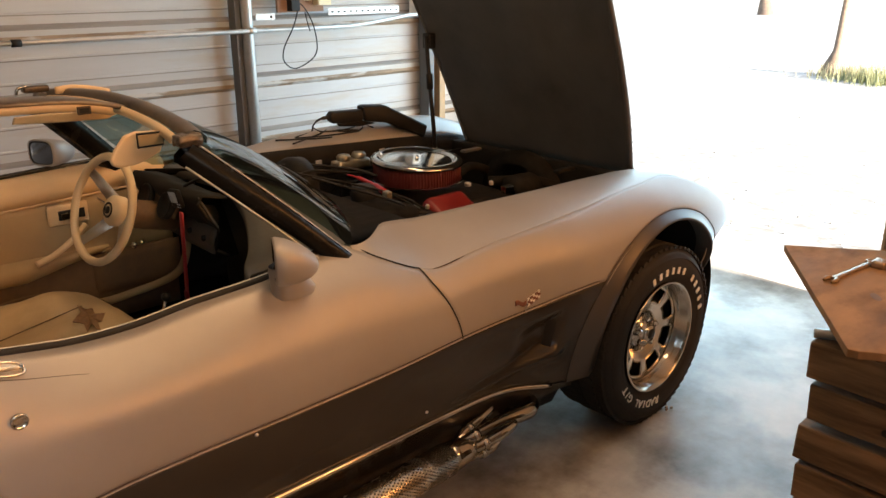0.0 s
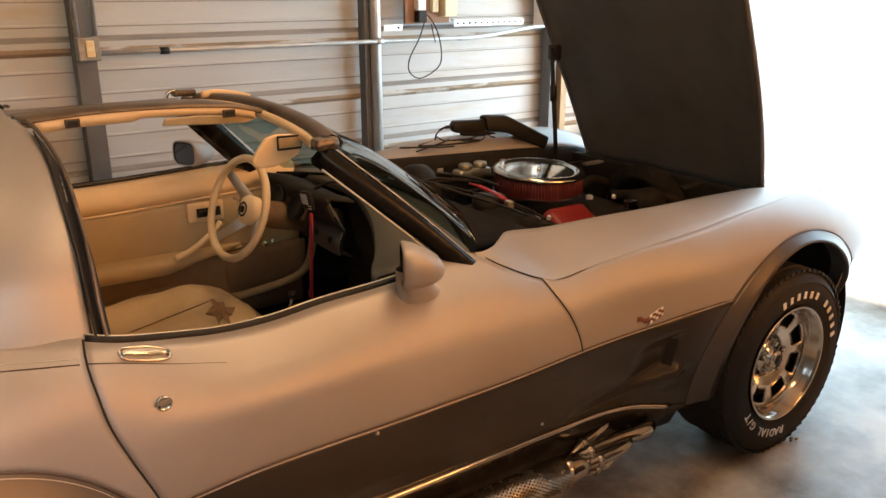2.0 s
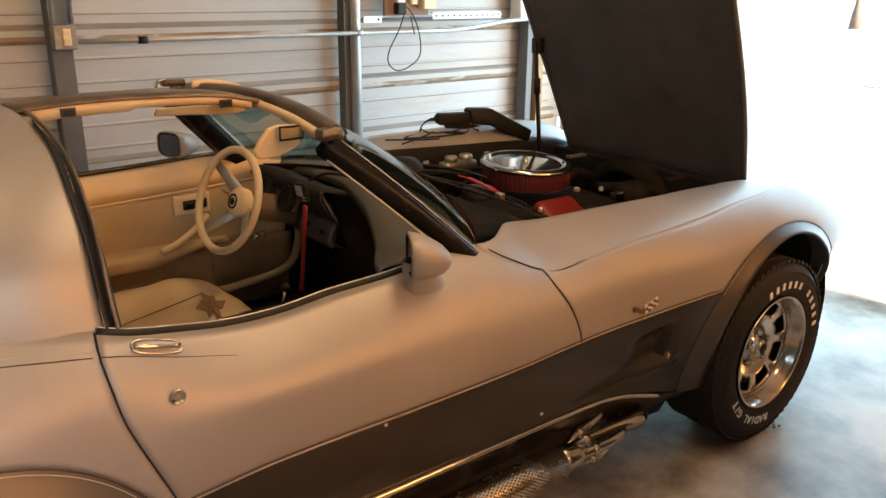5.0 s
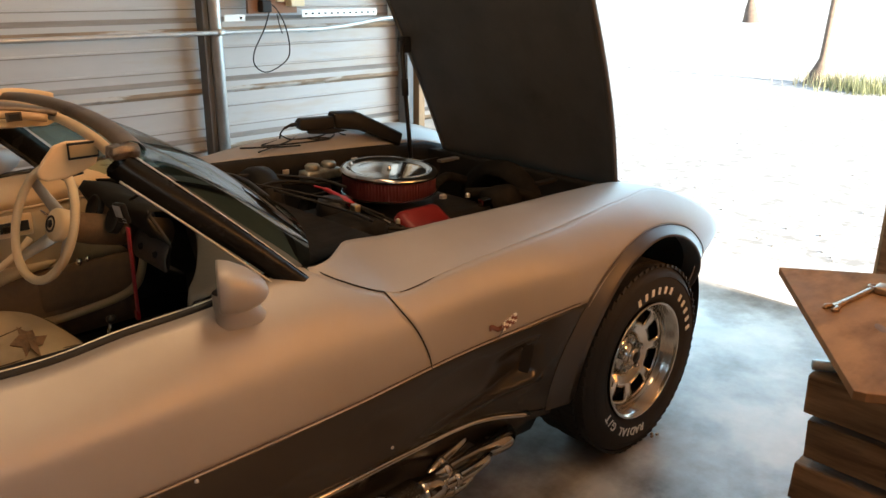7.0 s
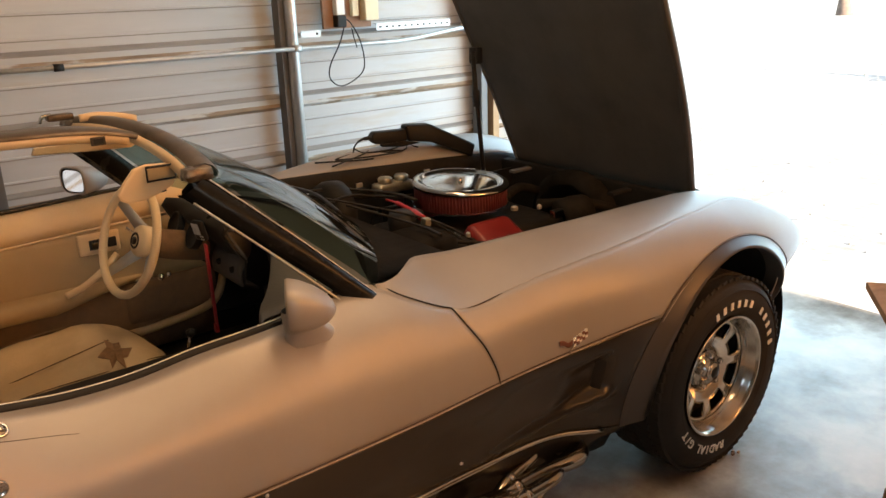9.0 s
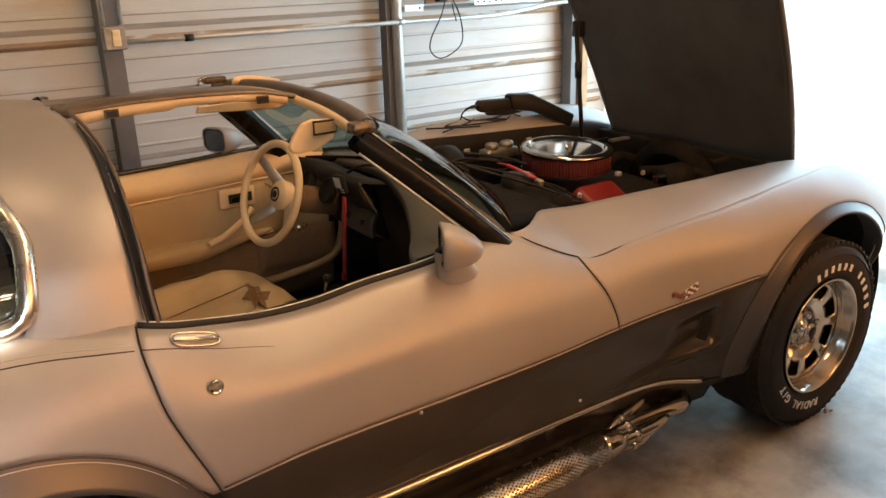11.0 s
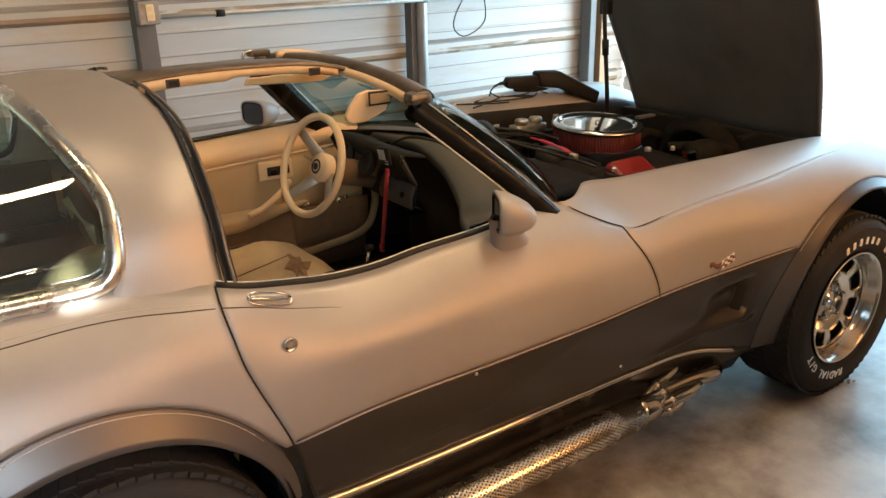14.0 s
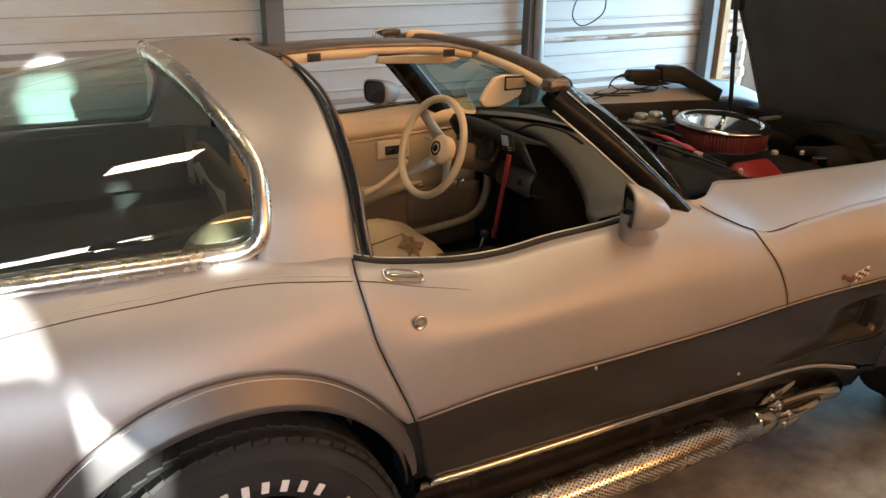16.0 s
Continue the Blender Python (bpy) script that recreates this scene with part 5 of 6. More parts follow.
trim = panel_patch("door_trim", (0.36, 0.63), 0.005, BEIGEDARK, 0.36, 1.36, "tan carpeted lower door trim")
panel_patch("trim_upper", (0.62, 0.845), 0.008, BEIGE, 0.36, 1.36, "beige vinyl door panel", trim)
rows = [[(x, DY + 0.02 + dy, cr([0.3, 0.6, 1.0, 1.4], [0.918, 0.910, 0.925, 0.94], x) + dz) for dy, dz in ((0.07, 0.012), (0.03, 0.006), (-0.005, -0.012), (-0.014, -0.045), (-0.006, -0.078))] for x in lin(0.36, 1.36, 24)]
part("trim_cap", grid(rows), BEIGETRIM, trim, "beige padded door top", solid=0.006)
part("sill_seal", tube([(x, DY + 0.085, cr([0.3, 0.6, 1.0, 1.4], [0.938, 0.932, 0.945, 0.958], x)) for x in lin(0.36, 1.36, 24)], 0.010, 8), BLACKGLOSS, trim, "black window seal")
part("trim_seam", tube([(x, DY + 0.003, cr([0.3, 0.6, 1.0, 1.4], [0.840, 0.833, 0.846, 0.86], x)) for x in lin(0.36, 1.36, 24)], 0.004, 6), BEIGETRIM, trim)
rows = []
for x in lin(0.36, 1.12, 20):
    s = min(1, (1.12 - x) * 3.2)
    zt = 0.655 - 0.02 * (x - 0.4)
    rows.append([(x, DY + 0.005, zt + 0.012), (x, DY - 0.055 * s, zt + 0.010), (x, DY - 0.075 * s, zt - 0.012), (x, DY - 0.055 * s, zt - 0.055 * s), (x, DY + 0.005, zt - 0.075 * s)])
part("armrest", grid(rows), BEIGE, trim, "beige padded armrest")
part("pull_strap", tube(smooth_path([(0.84, DY - 0.06, 0.652), (0.90, DY - 0.062, 0.672), (0.98, DY - 0.05, 0.715), (1.03, DY - 0.03, 0.75)]), 0.012, 8), BEIGETRIM, trim, "beige door pull")
hb = part("door_pull", box((0.985, DY - 0.005, 0.795), (0.14, 0.012, 0.075), bevel=0.008), BEIGETRIM, trim, "beige door-handle escutcheon", smooth=False)
part("handle_recess", box((0.995, DY - 0.0125, 0.793), (0.090, 0.004, 0.034), bevel=0.001), GAP, hb, smooth=False)
part("handle_lever", box((0.972, DY - 0.016, 0.790), (0.030, 0.006, 0.022), bevel=0.002), CHROME, hb, smooth=False)
# kick panel with a raised frame
rows = [[(1.04 + 0.34 * u, DY - 0.008 - 0.012 * math.sin(math.pi * u), 0.47 + 0.15 * v) for v in lin(0, 1, 6)] for u in lin(0, 1, 10)]
part("kick_panel", grid(rows), BEIGEDARK, trim, "worn brown kick panel", solid=0.006)
part("kick_frame", tube(smooth_path([(1.02, DY - 0.02, 0.44), (1.14, DY - 0.025, 0.445), (1.34, DY - 0.03, 0.48), (1.40, DY - 0.03, 0.58), (1.40, DY - 0.03, 0.70)]), 0.016, 8), BEIGE, trim)

# seats: the far one with a torn cushion, the near one a backrest shell low in the cabin


def seat(yc, label):
    st = part("seat", box((0.62, yc, 0.38), (0.55, 0.44, 0.10), bevel=0.03), SEATMAT, car, label)
    rows = []
    for u in lin(0, 1, 22):
        row = []
        for v in lin(-1, 1, 20):
            e = (1 - abs(2 * u - 1) ** 5) * (1 - abs(v) ** 5)
            z = 0.375 + 0.128 * e ** 0.6 + 0.060 * math.exp(-((v - 0.62) / 0.28) ** 2) * math.sin(math.pi * min(1, u + 0.12)) + 0.074 * math.exp(-((u - 0.70) / 0.22) ** 2) * math.exp(-((v - 0.10) / 0.6) ** 2) * e - 0.008 * abs(math.sin(5 * (v - 0.5 * u))) ** 8 * e + 0.009 * noise.noise((u * 6, v * 4, 1))
            row.append((0.38 + 0.71 * u, yc - 0.012 + 0.255 * v, z))
        rows.append(row)
    rows_c = rows
    cu = part("cushion", grid(rows), SEATMAT, st, "cream leather cushion, creased and torn")
    rows = []
    for u in lin(0, 1, 18):
        z = 0.44 + 0.42 * u
        rows.append([(0.36 - 0.10 * u + 0.05 * math.cos(math.pi * v / 2) * (1 - abs(2 * u - 1) ** 6), yc + 0.22 * v * (1 - 0.15 * u), z) for v in lin(-1, 1, 14)])
    part("backrest", grid(rows), SEATMAT, st, "cream leather backrest", solid=-0.05)
    # stitched seams laid in the leather, along both bolsters and across the cushion
    at_uv = lambda u, v: Vector(rows_c[min(21, max(0, round(u * 21)))][min(19, max(0, round((v + 1) * 9.5)))]) + Vector((0, 0, 0.001))
    for line in ([(0.05, -0.62), (0.3, -0.60), (0.6, -0.56), (0.85, -0.50), (0.93, -0.2), (0.94, 0.2), (0.88, 0.5), (0.6, 0.58), (0.3, 0.60), (0.05, 0.62)],
                 [(0.10, -0.05), (0.35, -0.10), (0.60, -0.16), (0.72, -0.20)]):
        part("seam", tube(smooth_path([at_uv(u, v) for u, v in line], 6), 0.0019, 6), SEAM, cu, "brown stitched seam")
    return cu


cu = seat(0.325, "cream leather driver's seat with a torn cushion")
bm = bmesh.new()
star = []
lie = lambda x, y: min(((v.co.x - x) ** 2 + (v.co.y - y) ** 2, v.co.z) for v in cu.data.vertices)[1]
for k in range(14):
    r = (0.052, 0.026, 0.040, 0.022, 0.048, 0.024, 0.034)[k % 7]
    a = 2 * math.pi * k / 14
    x, y = 0.885 + r * math.cos(a), 0.212 + 1.35 * r * math.sin(a)
    star.append(bm.verts.new((x, y, lie(x, y) + 0.003)))
mid = bm.verts.new((0.885, 0.212, lie(0.885, 0.212) + 0.002))
for k in range(14):
    bm.faces.new((star[k], star[(k + 1) % 14], mid))
part("tear", bm, FOAM, cu, "ragged tear showing brown foam", smooth=False, solid=0.004)

# steering wheel and column
SW = Vector((1.000, 0.280, 0.872))
sm = Matrix.Translation(SW) @ Euler((0, radians(-70), radians(7))).to_matrix().to_4x4()
ring = [sm @ Vector((0.174 * math.cos(2 * math.pi * k / 48), 0.174 * math.sin(2 * math.pi * k / 48), 0)) for k in range(48)]
stw = part("steering_wheel", tube(ring, 0.0135, 12, closed=True), STEERMAT, car, "cream-rimmed steering wheel with brushed spokes")
hm = sm @ Matrix.Translation((0, 0, -0.050))
part("horn_pad", lathe([(0.050, -0.02), (0.052, 0.012), (0.046, 0.022), (0.032, 0.024), (0.028, 0.030), (0.0005, 0.032)], hm, 32), STEERMAT, stw, "cream horn pad")
part("horn_ring", lathe([(0.027, 0.0305), (0.025, 0.033), (0.021, 0.033), (0.019, 0.031)], hm, 24), BLACK, stw)
part("horn_button", lathe([(0.013, 0.031), (0.012, 0.035), (0.0005, 0.036)], hm, 20), BLACK, stw)
for a in (230, 320, 50):
    c, s = math.cos(radians(a + 180)), math.sin(radians(a + 180))
    rows = [[sm @ Vector((r * c - o * s, r * s + o * c, -0.058 + 0.42 * (r - 0.045))) for o in (-wd, wd)] for r, wd in ((0.045, 0.026), (0.10, 0.021), (0.168, 0.017))]
    part("spoke", grid(rows), STEEL, stw, "brushed metal spoke", solid=0.004)
part("column", tube([sm @ Vector((0, 0, -0.06)), sm @ Vector((0, 0, -0.15)), sm @ Vector((0.02, 0, -0.42))], [0.045, 0.050, 0.050], 20), BEIGEDARK, car, "brown steering column shroud")
part("stalk", tube([sm @ Vector((0.0, 0.04, -0.06)), sm @ Vector((0.02, 0.13, -0.05))], 0.005, 8), CHROME, stw)
part("column_knob", lathe([(0.005, 0.0), (0.012, 0.004), (0.010, 0.016), (0.0005, 0.018)], Matrix.Translation((1.065, 0.20, 0.752)) @ Euler((0, radians(-70), 0)).to_matrix().to_4x4(), 14), CHROME, car, "chrome knob")
part("column_knob", lathe([(0.004, 0.0), (0.009, 0.004), (0.008, 0.012), (0.0005, 0.014)], Matrix.Translation((1.085, 0.19, 0.760)) @ Euler((0, radians(-70), 0)).to_matrix().to_4x4(), 14), CHROME, car, "chrome knob")
# dashboard: the pad is off; the gauge housing hangs below the bare shelf, its centre end open to the stripped side
prof = [(1.30, 0.905), (1.215, 0.925), (1.200, 0.905), (1.225, 0.855), (1.262, 0.812), (1.246, 0.735), (1.290, 0.715)]
dash = part("dashboard", grid([[(x + 0.012 * noise.noise((y * 9, z * 9, 3)), y, z) for x, z in prof] for y in lin(0.0, 0.50, 20)]), DASHBLACK, car, "black gauge housing below a stripped dashboard", solid=0.006)
part("gauge_panel", box((1.205, 0.29, 0.862), (0.016, 0.26, 0.085), m=Matrix.Translation((1.205, 0.29, 0.862)) @ pose(0, 0, 0, 0, 24, 0) @ Matrix.Translation((-1.205, -0.29, -0.862)), bevel=0.008), BEIGEDARK, dash, "brown gauge panel")
for y in (0.21, 0.37):
    part("gauge", lathe([(0.046, 0.0), (0.046, 0.02), (0.042, 0.022), (0.040, 0.012), (0.0005, 0.012)], Matrix.Translation((1.196, y, 0.858)) @ Euler((0, radians(-66), 0)).to_matrix().to_4x4(), 28), BLACK, dash)
part("console_face", grid([[(1.258 - 0.02 * v - 0.012 * math.sin(math.pi * v), y, 0.812 - 0.085 * v) for v in lin(0, 1, 6)] for y in lin(0.005, 0.22, 8)]), CONSOLE, dash, "scuffed dark grey lower console face", solid=0.008)
part("console_end", grid([[(1.205 + 0.06 * u, 0.004, 0.93 - 0.11 * u - 0.02 * v) for v in lin(0, 1, 3)] for u in lin(0, 1, 6)]), CONSOLE, dash, "bent grey bracket at the end of the housing", solid=0.006)
for y, z in ((0.16, 0.775), (0.06, 0.772)):
    part("console_knob", lathe([(0.011, 0.0), (0.010, 0.012), (0.0005, 0.014)], Matrix.Translation((1.240, y, z)) @ Euler((0, radians(-95), 0)).to_matrix().to_4x4(), 14), BLACK, dash)
part("tunnel_top", box((0.85, CY + 0.01, 0.545), (0.55, 0.14, 0.03), bevel=0.012), BLACK, car, "black console top")
lever = part("shift_lever", tube([(1.03, CY + 0.01, 0.55), (1.04, CY + 0.01, 0.60), (1.05, CY + 0.01, 0.63)], 0.006, 8), CHROME, car, "chrome shift lever")
part("lever_knob", lathe([(0.006, 0), (0.014, 0.008), (0.014, 0.02), (0.0005, 0.028)], Matrix.Translation((1.05, CY + 0.01, 0.625)), 16), BLACK, lever)
fwall = part("inner_firewall", box((1.56, CY, 0.58), (0.03, 1.10, 0.56)), CARPET, car, "dark inner firewall", smooth=False)
rows = [[(1.545 - 0.20 * v, CY - 0.605 + 0.010 * v, z0 + (0.02) * v) for z0 in lin(0.42, 0.845, 6)] for v in lin(0, 1, 8)]
part("kick_insulation", grid(rows), INSUL, fwall, "grey insulation on the stripped footwell side", solid=0.006)
rows = []
for u in lin(0, 1, 28):
    y = -0.665 + 1.245 * u
    inner = cr([-0.70, -0.60, -0.501, -0.385, -0.194, -0.051, 0.161, 0.277, 0.446, 0.617], [0.98, 1.02, 1.089, 1.157, 1.256, 1.315, 1.385, 1.394, 1.373, 1.35], y)
    outer = cr([-0.70, -0.60, -0.3, 0.1, 0.4, 0.62], [1.27, 1.31, 1.44, 1.52, 1.50, 1.36], y)
    rows.append([(inner, y, 0.878), (inner + 0.002, y, 0.896)] + [(inner + (outer - inner) * v, y, 0.902 + 0.012 * v) for v in lin(0.02, 1, 5)])
part("cowl_shelf", grid(rows), INSUL, fwall, "grey bare shelf under the windshield", solid=0.006)
for k, (y, z) in enumerate(((-0.45, 0.80), (-0.38, 0.72), (-0.25, 0.78), (-0.15, 0.70))):
    part("stud", lathe([(0.006, 0.0), (0.008, 0.012), (0.006, 0.018), (0.0005, 0.020)], Matrix.Translation((1.19, -0.56, 0.905)), 12), CHROME, fwall, "small chrome stud") if k == 0 else None
    part("loose_loom", tube(smooth_path([(1.50, y, z + 0.08), (1.42, y + 0.05, z - 0.05), (1.38, y - 0.02, z - 0.18), (1.30, y + 0.06, z - 0.33)]), 0.006, 6), BLACK, fwall, "loose black wiring")
# near door lining below the glass
rows = [[(x, CY - 0.615, z) for z in lin(0.36, belt_z(x) - 0.04, 6)] for x in lin(0.50, 1.32, 16)]
part("near_door_trim", grid(rows), BEIGE, car, "beige door lining", solid=0.006)
# sun visors
bm = bmesh.new()
poly = [(0.806, 1.172), (0.822, 1.196), (0.850, 1.226), (0.880, 1.232), (0.945, 1.226), (0.952, 1.200), (0.940, 1.172), (0.905, 1.158), (0.868, 1.149), (0.825, 1.150), (0.810, 1.158)]
bm.faces.new([bm.verts.new((x, -0.370 + 0.12 * (x - 0.9), z)) for x, z in poly])
vis = part("sun_visor", bm, BEIGETRIM, car, "beige sun visor swung down to the side", smooth=False, solid=0.014, bevel=0.005)
part("vanity_mirror", box((0.905, -0.392, 1.212), (0.062, 0.004, 0.026), bevel=0.001), BEIGE, vis, smooth=False)
part("vanity_frame", tube([(0.872, -0.392, 1.197), (0.938, -0.388, 1.196), (0.938, -0.388, 1.227), (0.872, -0.392, 1.229)], 0.0035, 6, closed=True), BLACK, vis)
bm = bmesh.new()
poly = [(0.753, 1.190), (0.762, 1.211), (0.861, 1.212), (1.002, 1.203), (1.062, 1.190), (1.022, 1.176), (0.899, 1.181)]
bm.faces.new([bm.verts.new((x, 0.200, z)) for x, z in poly])
part("sun_visor", bm, BEIGETRIM, car, "beige sun visor folded up", smooth=False, solid=0.012, bevel=0.004)
lat = part("roof_latch", box((0.885, CY + 0.41, 1.262), (0.075, 0.04, 0.020), bevel=0.006), BRONZE, car, "dark roof-panel latch on the far header")
part("latch_handle", tube(smooth_path([(0.828, 0.38, 1.248), (0.836, 0.38, 1.266), (0.862, 0.38, 1.272)]), 0.005, 8), CHROME, lat)
rows = [[(x, CY + 0.36 + 0.06 * (x - 0.93), cr([0.93, 0.99, 1.10, 1.18], [1.268, 1.270, 1.246, 1.205], x) + dz) for dz in (0.0, -0.012, -0.022)] for x in lin(0.93, 1.10, 12)]
part("far_header_trim", grid(rows), BEIGETRIM, car, "beige trim on the far header", solid=0.01)
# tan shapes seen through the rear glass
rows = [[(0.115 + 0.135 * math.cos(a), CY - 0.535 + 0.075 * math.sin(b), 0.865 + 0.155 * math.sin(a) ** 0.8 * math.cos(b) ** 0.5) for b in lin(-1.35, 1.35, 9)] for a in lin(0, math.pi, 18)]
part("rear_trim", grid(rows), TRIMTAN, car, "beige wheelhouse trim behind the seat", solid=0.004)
# handheld meter on the dash with a red strap
meter = thing("test_meter", (1.10, -0.05, 0.93), "small black handheld meter propped on the dashboard", "meter")
mm = Matrix.Translation((1.105, -0.055, 0.955)) @ Euler((0, radians(-14), radians(20))).to_matrix().to_4x4() @ Matrix.Diagonal((0.66, 0.66, 0.66, 1))
part("case", box((0, 0, 0), (0.025, 0.065, 0.095), m=mm, bevel=0.008), BLACK, meter)
part("screen", box((-0.0135, 0.006, 0.012), (0.002, 0.042, 0.055), m=mm, bevel=0.001), SCREEN, meter, "pale display", smooth=False)
for k in range(4):
    part("button", box((-0.0135, -0.023 + 0.012 * (k % 2), -0.022 - 0.014 * (k // 2)), (0.003, 0.007, 0.007), m=mm, bevel=0.001), SCREEN, meter, smooth=False)
part("lead", tube(smooth_path([(1.13, -0.06, 0.99), (1.16, -0.12, 1.02), (1.22, -0.18, 1.01), (1.26, -0.20, 0.985), (1.30, -0.19, 0.96)]), 0.005, 6), BLACK, meter, "black lead")
strap = thing("red_strap", (1.18, 0.06, 0.75), "red webbing strap hanging below the dashboard", "strap")
part("webbing", grid([[(1.120 + 0.080 * u, -0.04 + 0.20 * u + 0.022 * (v - 0.5), 0.905 - 0.35 * u) for v in (0, 1)] for u in lin(0, 1, 8)]), STRAP, strap, solid=0.004)
part("clip", box((1.20, 0.16, 0.55), (0.012, 0.02, 0.03), bevel=0.003), REDPLASTIC, strap, smooth=False)

# timing light lying on the far fender, with its cable
gun = thing("timing_light", (2.34, 0.58, 0.93), "black pistol-shaped timing light lying on the far fender", "timing light")
GN = Matrix.Translation((2.133, 0.60, 1.012)) @ Matrix.Rotation(math.atan2(-0.085, 0.46), 4, "Z")


def gun_body(pts, w, bev):
    """A slab of the gun's outline, given along its length and height, with rounded edges."""
    bm = bmesh.new()
    for side in (-1, 1):
        bm.faces.new([bm.verts.new(GN @ Vector((x, side * w, z))) for x, z in pts])
    bm.verts.ensure_lookup_table()
    n = len(pts)
    for k in range(n):
        bm.faces.new((bm.verts[k], bm.verts[(k + 1) % n], bm.verts[n + (k + 1) % n], bm.verts[n + k]))
    bmesh.ops.recalc_face_normals(bm, faces=bm.faces)
    bmesh.ops.bevel(bm, geom=list(bm.edges), offset=bev, segments=2, affect="EDGES", profile=0.6)
    return bm


part("barrel", gun_body([(0.155, 0.015), (0.165, 0.028), (0.275, 0.022), (0.50, -0.092), (0.482, -0.148), (0.28, -0.058), (0.17, -0.042)], 0.032, 0.010), BLACK, gun, "black tapered barrel")
part("handle", gun_body([(0.0, -0.004), (0.012, 0.012), (0.165, 0.010), (0.165, -0.040), (0.10, -0.044), (0.015, -0.040), (0.0, -0.024)], 0.024, 0.008), BLACK, gun, "black grip")
part("trigger", gun_body([(0.045, -0.044), (0.16, -0.040), (0.235, -0.058), (0.15, -0.066), (0.05, -0.056)], 0.010, 0.003), BLACK, gun)
part("lens", tube([GN @ Vector((0.487, 0, -0.119)), GN @ Vector((0.496, 0, -0.123))], 0.019, 16), SCREEN, gun, "pale round lens")
part("cord_sleeve", tube(smooth_path([GN @ Vector((0.005, 0, -0.012)), GN @ Vector((-0.03, 0.0, -0.014)), GN @ Vector((-0.055, 0.0, -0.024))]), [0.008] * 8 + [0.0055] * 9, 8), BLACK, gun)
cable = thing("timing_light_cable", (2.1, 0.56, 0.93), "thin black cable coiled loosely on the far fender", "cable")
part("cord", tube(smooth_path([(2.080, 0.61, 0.990), (2.062, 0.615, 0.968), (2.058, 0.62, 0.945), (2.03, 0.61, 0.940), (1.95, 0.585, 0.936), (2.05, 0.56, 0.932), (2.18, 0.55, 0.930), (2.27, 0.56, 0.930),
                               (2.18, 0.60, 0.938), (2.08, 0.64, 0.944), (2.14, 0.61, 0.939), (2.24, 0.555, 0.930), (2.30, 0.575, 0.934), (2.33, 0.60, 0.94), (2.36, 0.565, 0.932)]), 0.0035, 6), BLACK, cable)
part("lead", tube(smooth_path([(2.06, 0.615, 0.962), (2.10, 0.60, 0.941), (2.20, 0.585, 0.938), (2.28, 0.60, 0.942), (2.26, 0.63, 0.946), (2.16, 0.625, 0.944), (2.08, 0.585, 0.938), (1.98, 0.55, 0.931), (1.90, 0.53, 0.924)]), 0.0032, 6), BLACK, cable, "second thin black lead")
part("lead", tube(smooth_path([(1.86, 0.60, 0.935), (1.93, 0.565, 0.934), (2.02, 0.54, 0.929), (2.10, 0.53, 0.926)]), 0.0036, 6), BLACK, cable, "short black lead")

# ---- timber pile with a plywood board ----
ux, uy = Vector((-0.82, -0.572, 0)), Vector((0.572, -0.82, 0))
O = Vector((2.275, -1.412, 0))


def timber(x0, x1, y0, y1, z0, z1, label="weathered brown timber in the stack"):
    t = thing("timber", ((x0 + x1) / 2, (y0 + y1) / 2, z0), label, "timber", "timbers of the stack")
    bm = box(((x0 + x1) / 2, (y0 + y1) / 2, (z0 + z1) / 2), (x1 - x0, y1 - y0, z1 - z0), bevel=0.006)
    bmesh.ops.subdivide_edges(bm, edges=[e for e in bm.edges if e.calc_length() > 0.3], cuts=14, use_grid_fill=True)
    for v in bm.verts:
        v.co += Vector((noise.noise(v.co * 9), noise.noise(v.co * 9 + Vector((9, 0, 0))), 0.5 * noise.noise(v.co * 6))) * 0.005
    part("beam", bm, WOOD, t, smooth=False)
    for k in range(2):
        yy = y1 - 0.16 - 0.33 * rnd0.random() - 0.4 * k
        part("knot", lathe([(0.011, 0.0), (0.009, 0.0015), (0.0005, 0.002)], Matrix.Translation((x0 - 0.0005, yy, z0 + (z1 - z0) * rnd0.uniform(0.3, 0.7))) @ pose(0, 0, 0, 0, -90, 0), 10), GAP, t, "dark knot")
    return t


rnd0 = random.Random(11)
for k, (top, xo, yo) in enumerate(((0.088, 0.0, 0.03), (0.205, 0.01, 0.0), (0.322, -0.005, 0.0), (0.439, 0.0, 0.013), (0.568, 0.0, -0.004), (0.690, -0.006, 0.010))):
    timber(2.10 + xo, 2.24 + xo, -3.05, -1.60 + yo, top - (0.088 if k == 0 else 0.104), top)
    timber(2.46 + xo, 2.60 + xo, -3.05, -1.62 + yo, top - (0.088 if k == 0 else 0.104), top)
    if k < 5:
        for yy in (-1.86, -2.75):
            timber(2.13 + xo, 2.58 + xo, yy - 0.09, yy, top, top + 0.0125, "thin cross batten between the stacked timbers")
timber(2.13, 2.22, -1.76, -1.665, 0.690, 0.848, "short upright timber block below the board")
timber(2.05, 2.14, -2.35, -2.25, 0.690, 0.848, "short upright timber block below the board")
timber(2.47, 2.57, -2.10, -2.00, 0.690, 0.848, "short upright timber block below the board")
mb = Matrix(((ux.x, uy.x, 0, O.x), (ux.y, uy.y, 0, O.y), (0, 0, 1, 0), (0, 0, 0, 1)))
ply = thing("plywood_board", (2.1, -1.8, 0.85), "old stained plywood board on top of the timber stack", "board")
bm = bmesh.new()
poly = [(-0.01, 0.0), (0.672, 0.0), (0.680, 0.02), (0.70, 0.80), (0.0, 0.82), (-0.015, 0.30)]
lo, hi = [bm.verts.new(mb @ Vector((s, t, 0.849))) for s, t in poly], [bm.verts.new(mb @ Vector((s, t, 0.868))) for s, t in poly]
bm.faces.new(lo), bm.faces.new(hi)
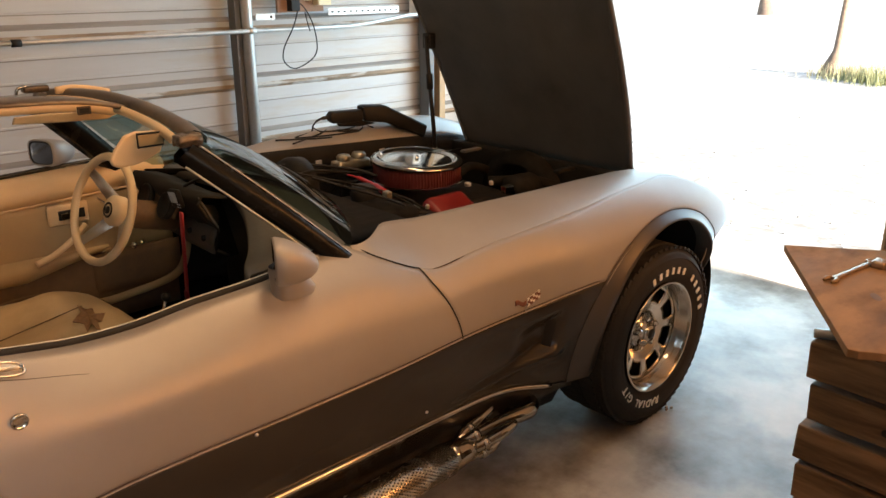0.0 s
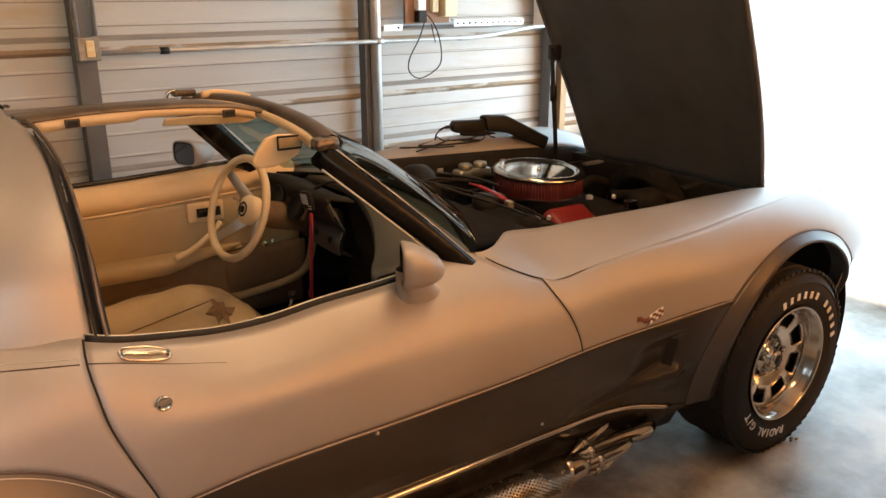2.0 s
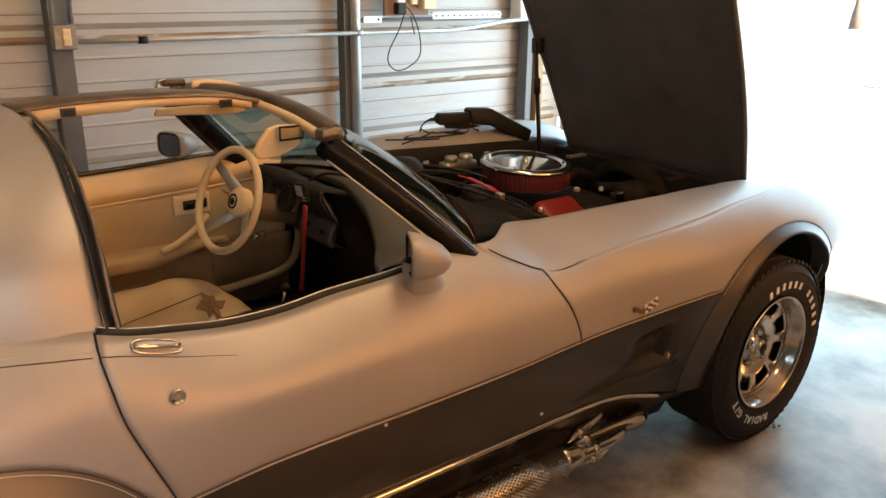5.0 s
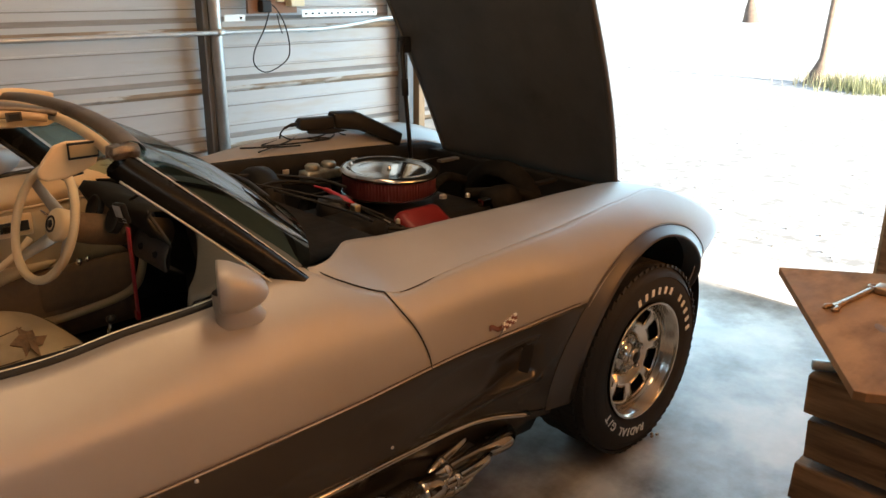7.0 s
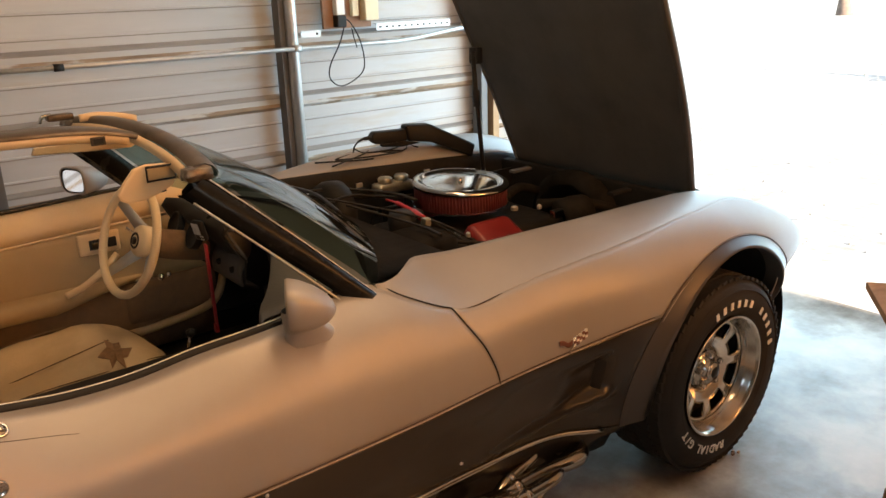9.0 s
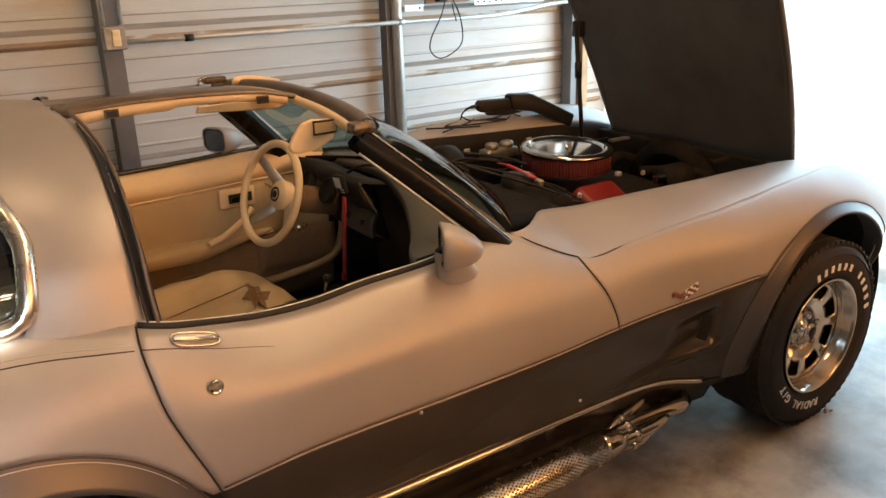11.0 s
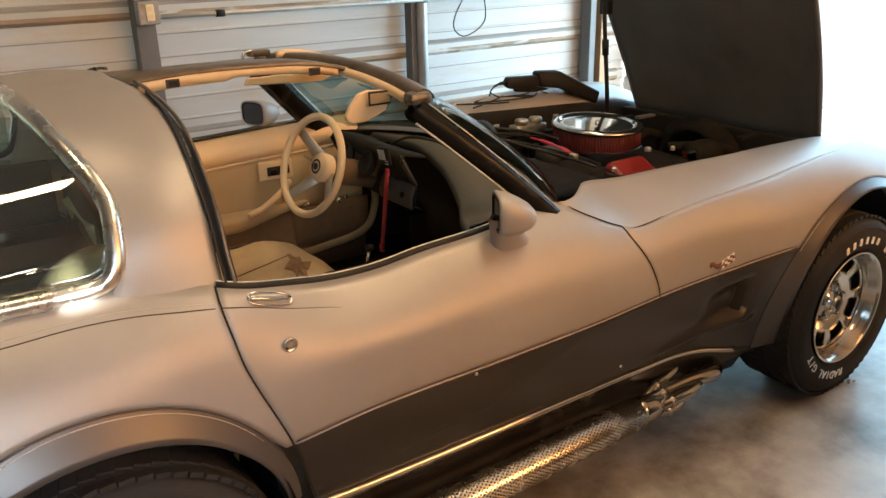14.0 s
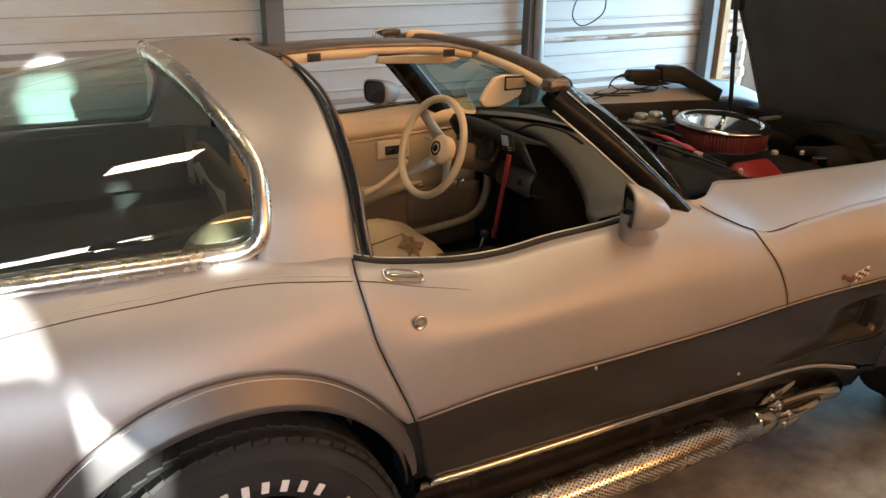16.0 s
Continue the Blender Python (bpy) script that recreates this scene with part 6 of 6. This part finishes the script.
for k in range(len(poly)):
    j = (k + 1) % len(poly)
    bm.faces.new((lo[k], lo[j], hi[j], hi[k]))
part("sheet", bm, PLY, ply, smooth=False, bevel=0.002)
for s_, t_, r_ in ((0.36, 0.14, 0.016), (0.56, 0.16, 0.020), (0.20, 0.34, 0.012), (0.46, 0.40, 0.014)):
    c_ = mb @ Vector((s_, t_, 0.8685))
    part("knot", lathe([(r_, 0.0), (r_ * 0.7, 0.0012), (r_ * 0.3, 0.0008), (0.0005, 0.0012)], Matrix.Translation(c_) @ pose(0, 0, 0, 0, 0, 35) @ Matrix.Diagonal((1.6, 0.7, 1, 1)), 14), BARK, ply, "dark knot")


def wrench(p, q, name, label, material):
    """A flat spanner: tapered bar, open jaw with two prongs, ring at the far end."""
    t = thing(name, p, label, "wrench", "tools on the board")
    p, q = Vector(p), Vector(q)
    d = (q - p).normalized()
    n = Vector((-d.y, d.x, 0))
    rows = [[p + (q - p) * u + n * (w * e) + Vector((0, 0, h)) for e, h in ((-1, -0.003), (-0.8, 0.003), (0.8, 0.003), (1, -0.003))] for u, w in ((0.0, 0.011), (0.12, 0.008), (0.5, 0.0065), (0.88, 0.008), (1.0, 0.010))]
    part("shaft", grid(rows, close_v=True), material, t)
    part("ring_end", tube([q + 0.014 * Vector((math.cos(2 * math.pi * k / 18), math.sin(2 * math.pi * k / 18), 0)) for k in range(18)], 0.0055, 8, closed=True), material, t)
    for e in (-1, 1):
        part("jaw", tube([p + n * 0.008 * e, p - d * 0.012 + n * 0.013 * e, p - d * 0.026 + n * 0.010 * e], [0.006, 0.006, 0.0045], 8), material, t)


rod = thing("steel_rod", (2.16, -1.58, 0.72), "short bare steel rod lying on the timber stack", "rod")
part("bar", tube([(2.122, -1.585, 0.704), (2.19, -1.70, 0.704)], 0.013, 12), STEEL, rod)

wrench((2.10, -1.617, 0.873), (2.30, -1.640, 0.873), "wrench", "rusty flat wrench lying on the board", RUSTSTEEL)
ratchet = thing("ratchet", (2.285, -1.66, 0.869), "worn ratchet handle lying on the board", "ratchet", "tools on the board")
part("head", box((2.285, -1.662, 0.878), (0.045, 0.034, 0.020), m=None, bevel=0.007), RUSTSTEEL, ratchet)
part("handle", tube([(2.275, -1.675, 0.876), (2.255, -1.735, 0.876), (2.225, -1.82, 0.876)], [0.005, 0.006, 0.009], 10), STEEL, ratchet)
wrench((2.03, -1.86, 0.873), (2.084, -1.776, 0.873), "wrench", "chrome ring spanner lying on the board", STEEL)
rag = thing("rag", (2.42, -1.80, 0.87), "crumpled grey cloth bag on the board", "cloth")
rows = []
for i in range(12):
    u = i / 11
    rows.append([(2.47 + (0.12 * math.cos(a) + 0.02 * noise.noise((a, u * 3, 1))) * math.sqrt(max(0.0, 1 - u * u)) + 0.02 * u, -1.80 + (0.15 * math.sin(a) + 0.02 * noise.noise((a, u * 3, 4))) * math.sqrt(max(0.0, 1 - u * u)),
                  0.869 + 0.15 * u + 0.022 * noise.noise((a * 1.5, u * 4, 8)) * (u > 0.05)) for a in lin(0, 2 * math.pi * 23 / 24, 24)])
part("folds", grid(rows, close_v=True), CLOTH, rag)

# ---- small things on the floor ----
for k, (x, y) in enumerate(((2.585, -0.925), (2.600, -0.915), (2.612, -0.93))):
    chip = thing("debris_chip", (x, y, 0), "small brown crumb of debris on the concrete", "debris", "crumbs on the floor")
    part("crumb", box((x, y, 0.005), (0.012, 0.008, 0.008), bevel=0.002), FOAM, chip, smooth=False)

# ---- yard outside ----
tree = thing("tree", (14.2, 3.3, -0.03), "slim leaning tree with a flared rough trunk", "tree")
trunk = smooth_path([(14.2, 3.24, -0.1), (14.2, 3.14, 0.25), (14.2, 3.11, 0.55), (14.2, 3.09, 1.05), (14.2, 3.02, 2.2), (14.2, 2.84, 3.6), (14.1, 2.9, 5.0)])
part("trunk", tube(trunk, [0.17 - 0.11 * min(1, k / 12) - 0.0006 * k for k in range(len(trunk))], 12), BARK, tree)
for k in range(7):
    a = k * 2.4
    p0 = Vector(trunk[26 + 3 * k])
    part("limb", tube(smooth_path([p0, p0 + Vector((0.6 * math.cos(a), 0.6 * math.sin(a), 0.5)), p0 + Vector((1.4 * math.cos(a), 1.4 * math.sin(a), 0.9))]), [0.05 - 0.0026 * i for i in range(17)], 7), BARK, tree)
bm = bmesh.new()
rnd = random.Random(4)
for k in range(2600):
    c = Vector((14.1 + rnd.gauss(0, 1.1), 2.9 + rnd.gauss(0, 1.1), 5.1 + rnd.gauss(0, 0.8)))
    n = Vector((rnd.gauss(0, 1), rnd.gauss(0, 1), rnd.gauss(0, 1))).normalized()
    t = n.orthogonal().normalized() * 0.07
    b2 = n.cross(t) * 0.5
    bm.faces.new([bm.verts.new(c + o) for o in (t, b2, -t, -b2)])
tagged(part("crown", bm, LEAF, tree, "loose crown of small leaves", smooth=False), kind="stuff")
for nm, cx, cy, n, h, m_, lab in (("grass_tuft", 13.75, 2.25, 500, 0.28, LEAF, "green grass tuft in the yard"), ("dry_grass", 14.0, 2.75, 500, 0.22, STRAW, "dry straw-coloured grass beside the tree")):
    bm = bmesh.new()
    for k in range(n):
        x, y = cx + rnd.gauss(0, 0.22), cy + rnd.gauss(0, 0.30)
        hh, lx, ly = h * rnd.uniform(0.4, 1.2), rnd.gauss(0, 0.06), rnd.gauss(0, 0.06)
        a = rnd.uniform(0, 3.14)
        dx, dy = 0.008 * math.cos(a), 0.008 * math.sin(a)
        bm.faces.new([bm.verts.new(p) for p in ((x - dx, y - dy, -0.05), (x + dx, y + dy, -0.05), (x + lx, y + ly, hh))])
    tagged(part(nm, bm, m_, smooth=False), lab, "grass", kind="stuff")
bm = bmesh.new()
for k in range(420):
    x, y, r = 4.9 + 5 * rnd.random() ** 1.6, rnd.uniform(-2.5, 3.5), rnd.uniform(0.004, 0.013)
    box((x, y, -0.028 + r * 0.3), (r * 2, r * 1.4, r), bm, None)
tagged(part("yard_stones", bm, DIRT, smooth=False), "scattered small stones on the yard", "gravel", kind="stuff")
far_tree = copy_thing(tree, pose(33.6, 13.6, -0.03, 0, 0, 140) @ Matrix.Diagonal((2.2, 2.2, 2.2, 1)))
far_tree["label"] = "tree with a stout trunk at the back of the yard"
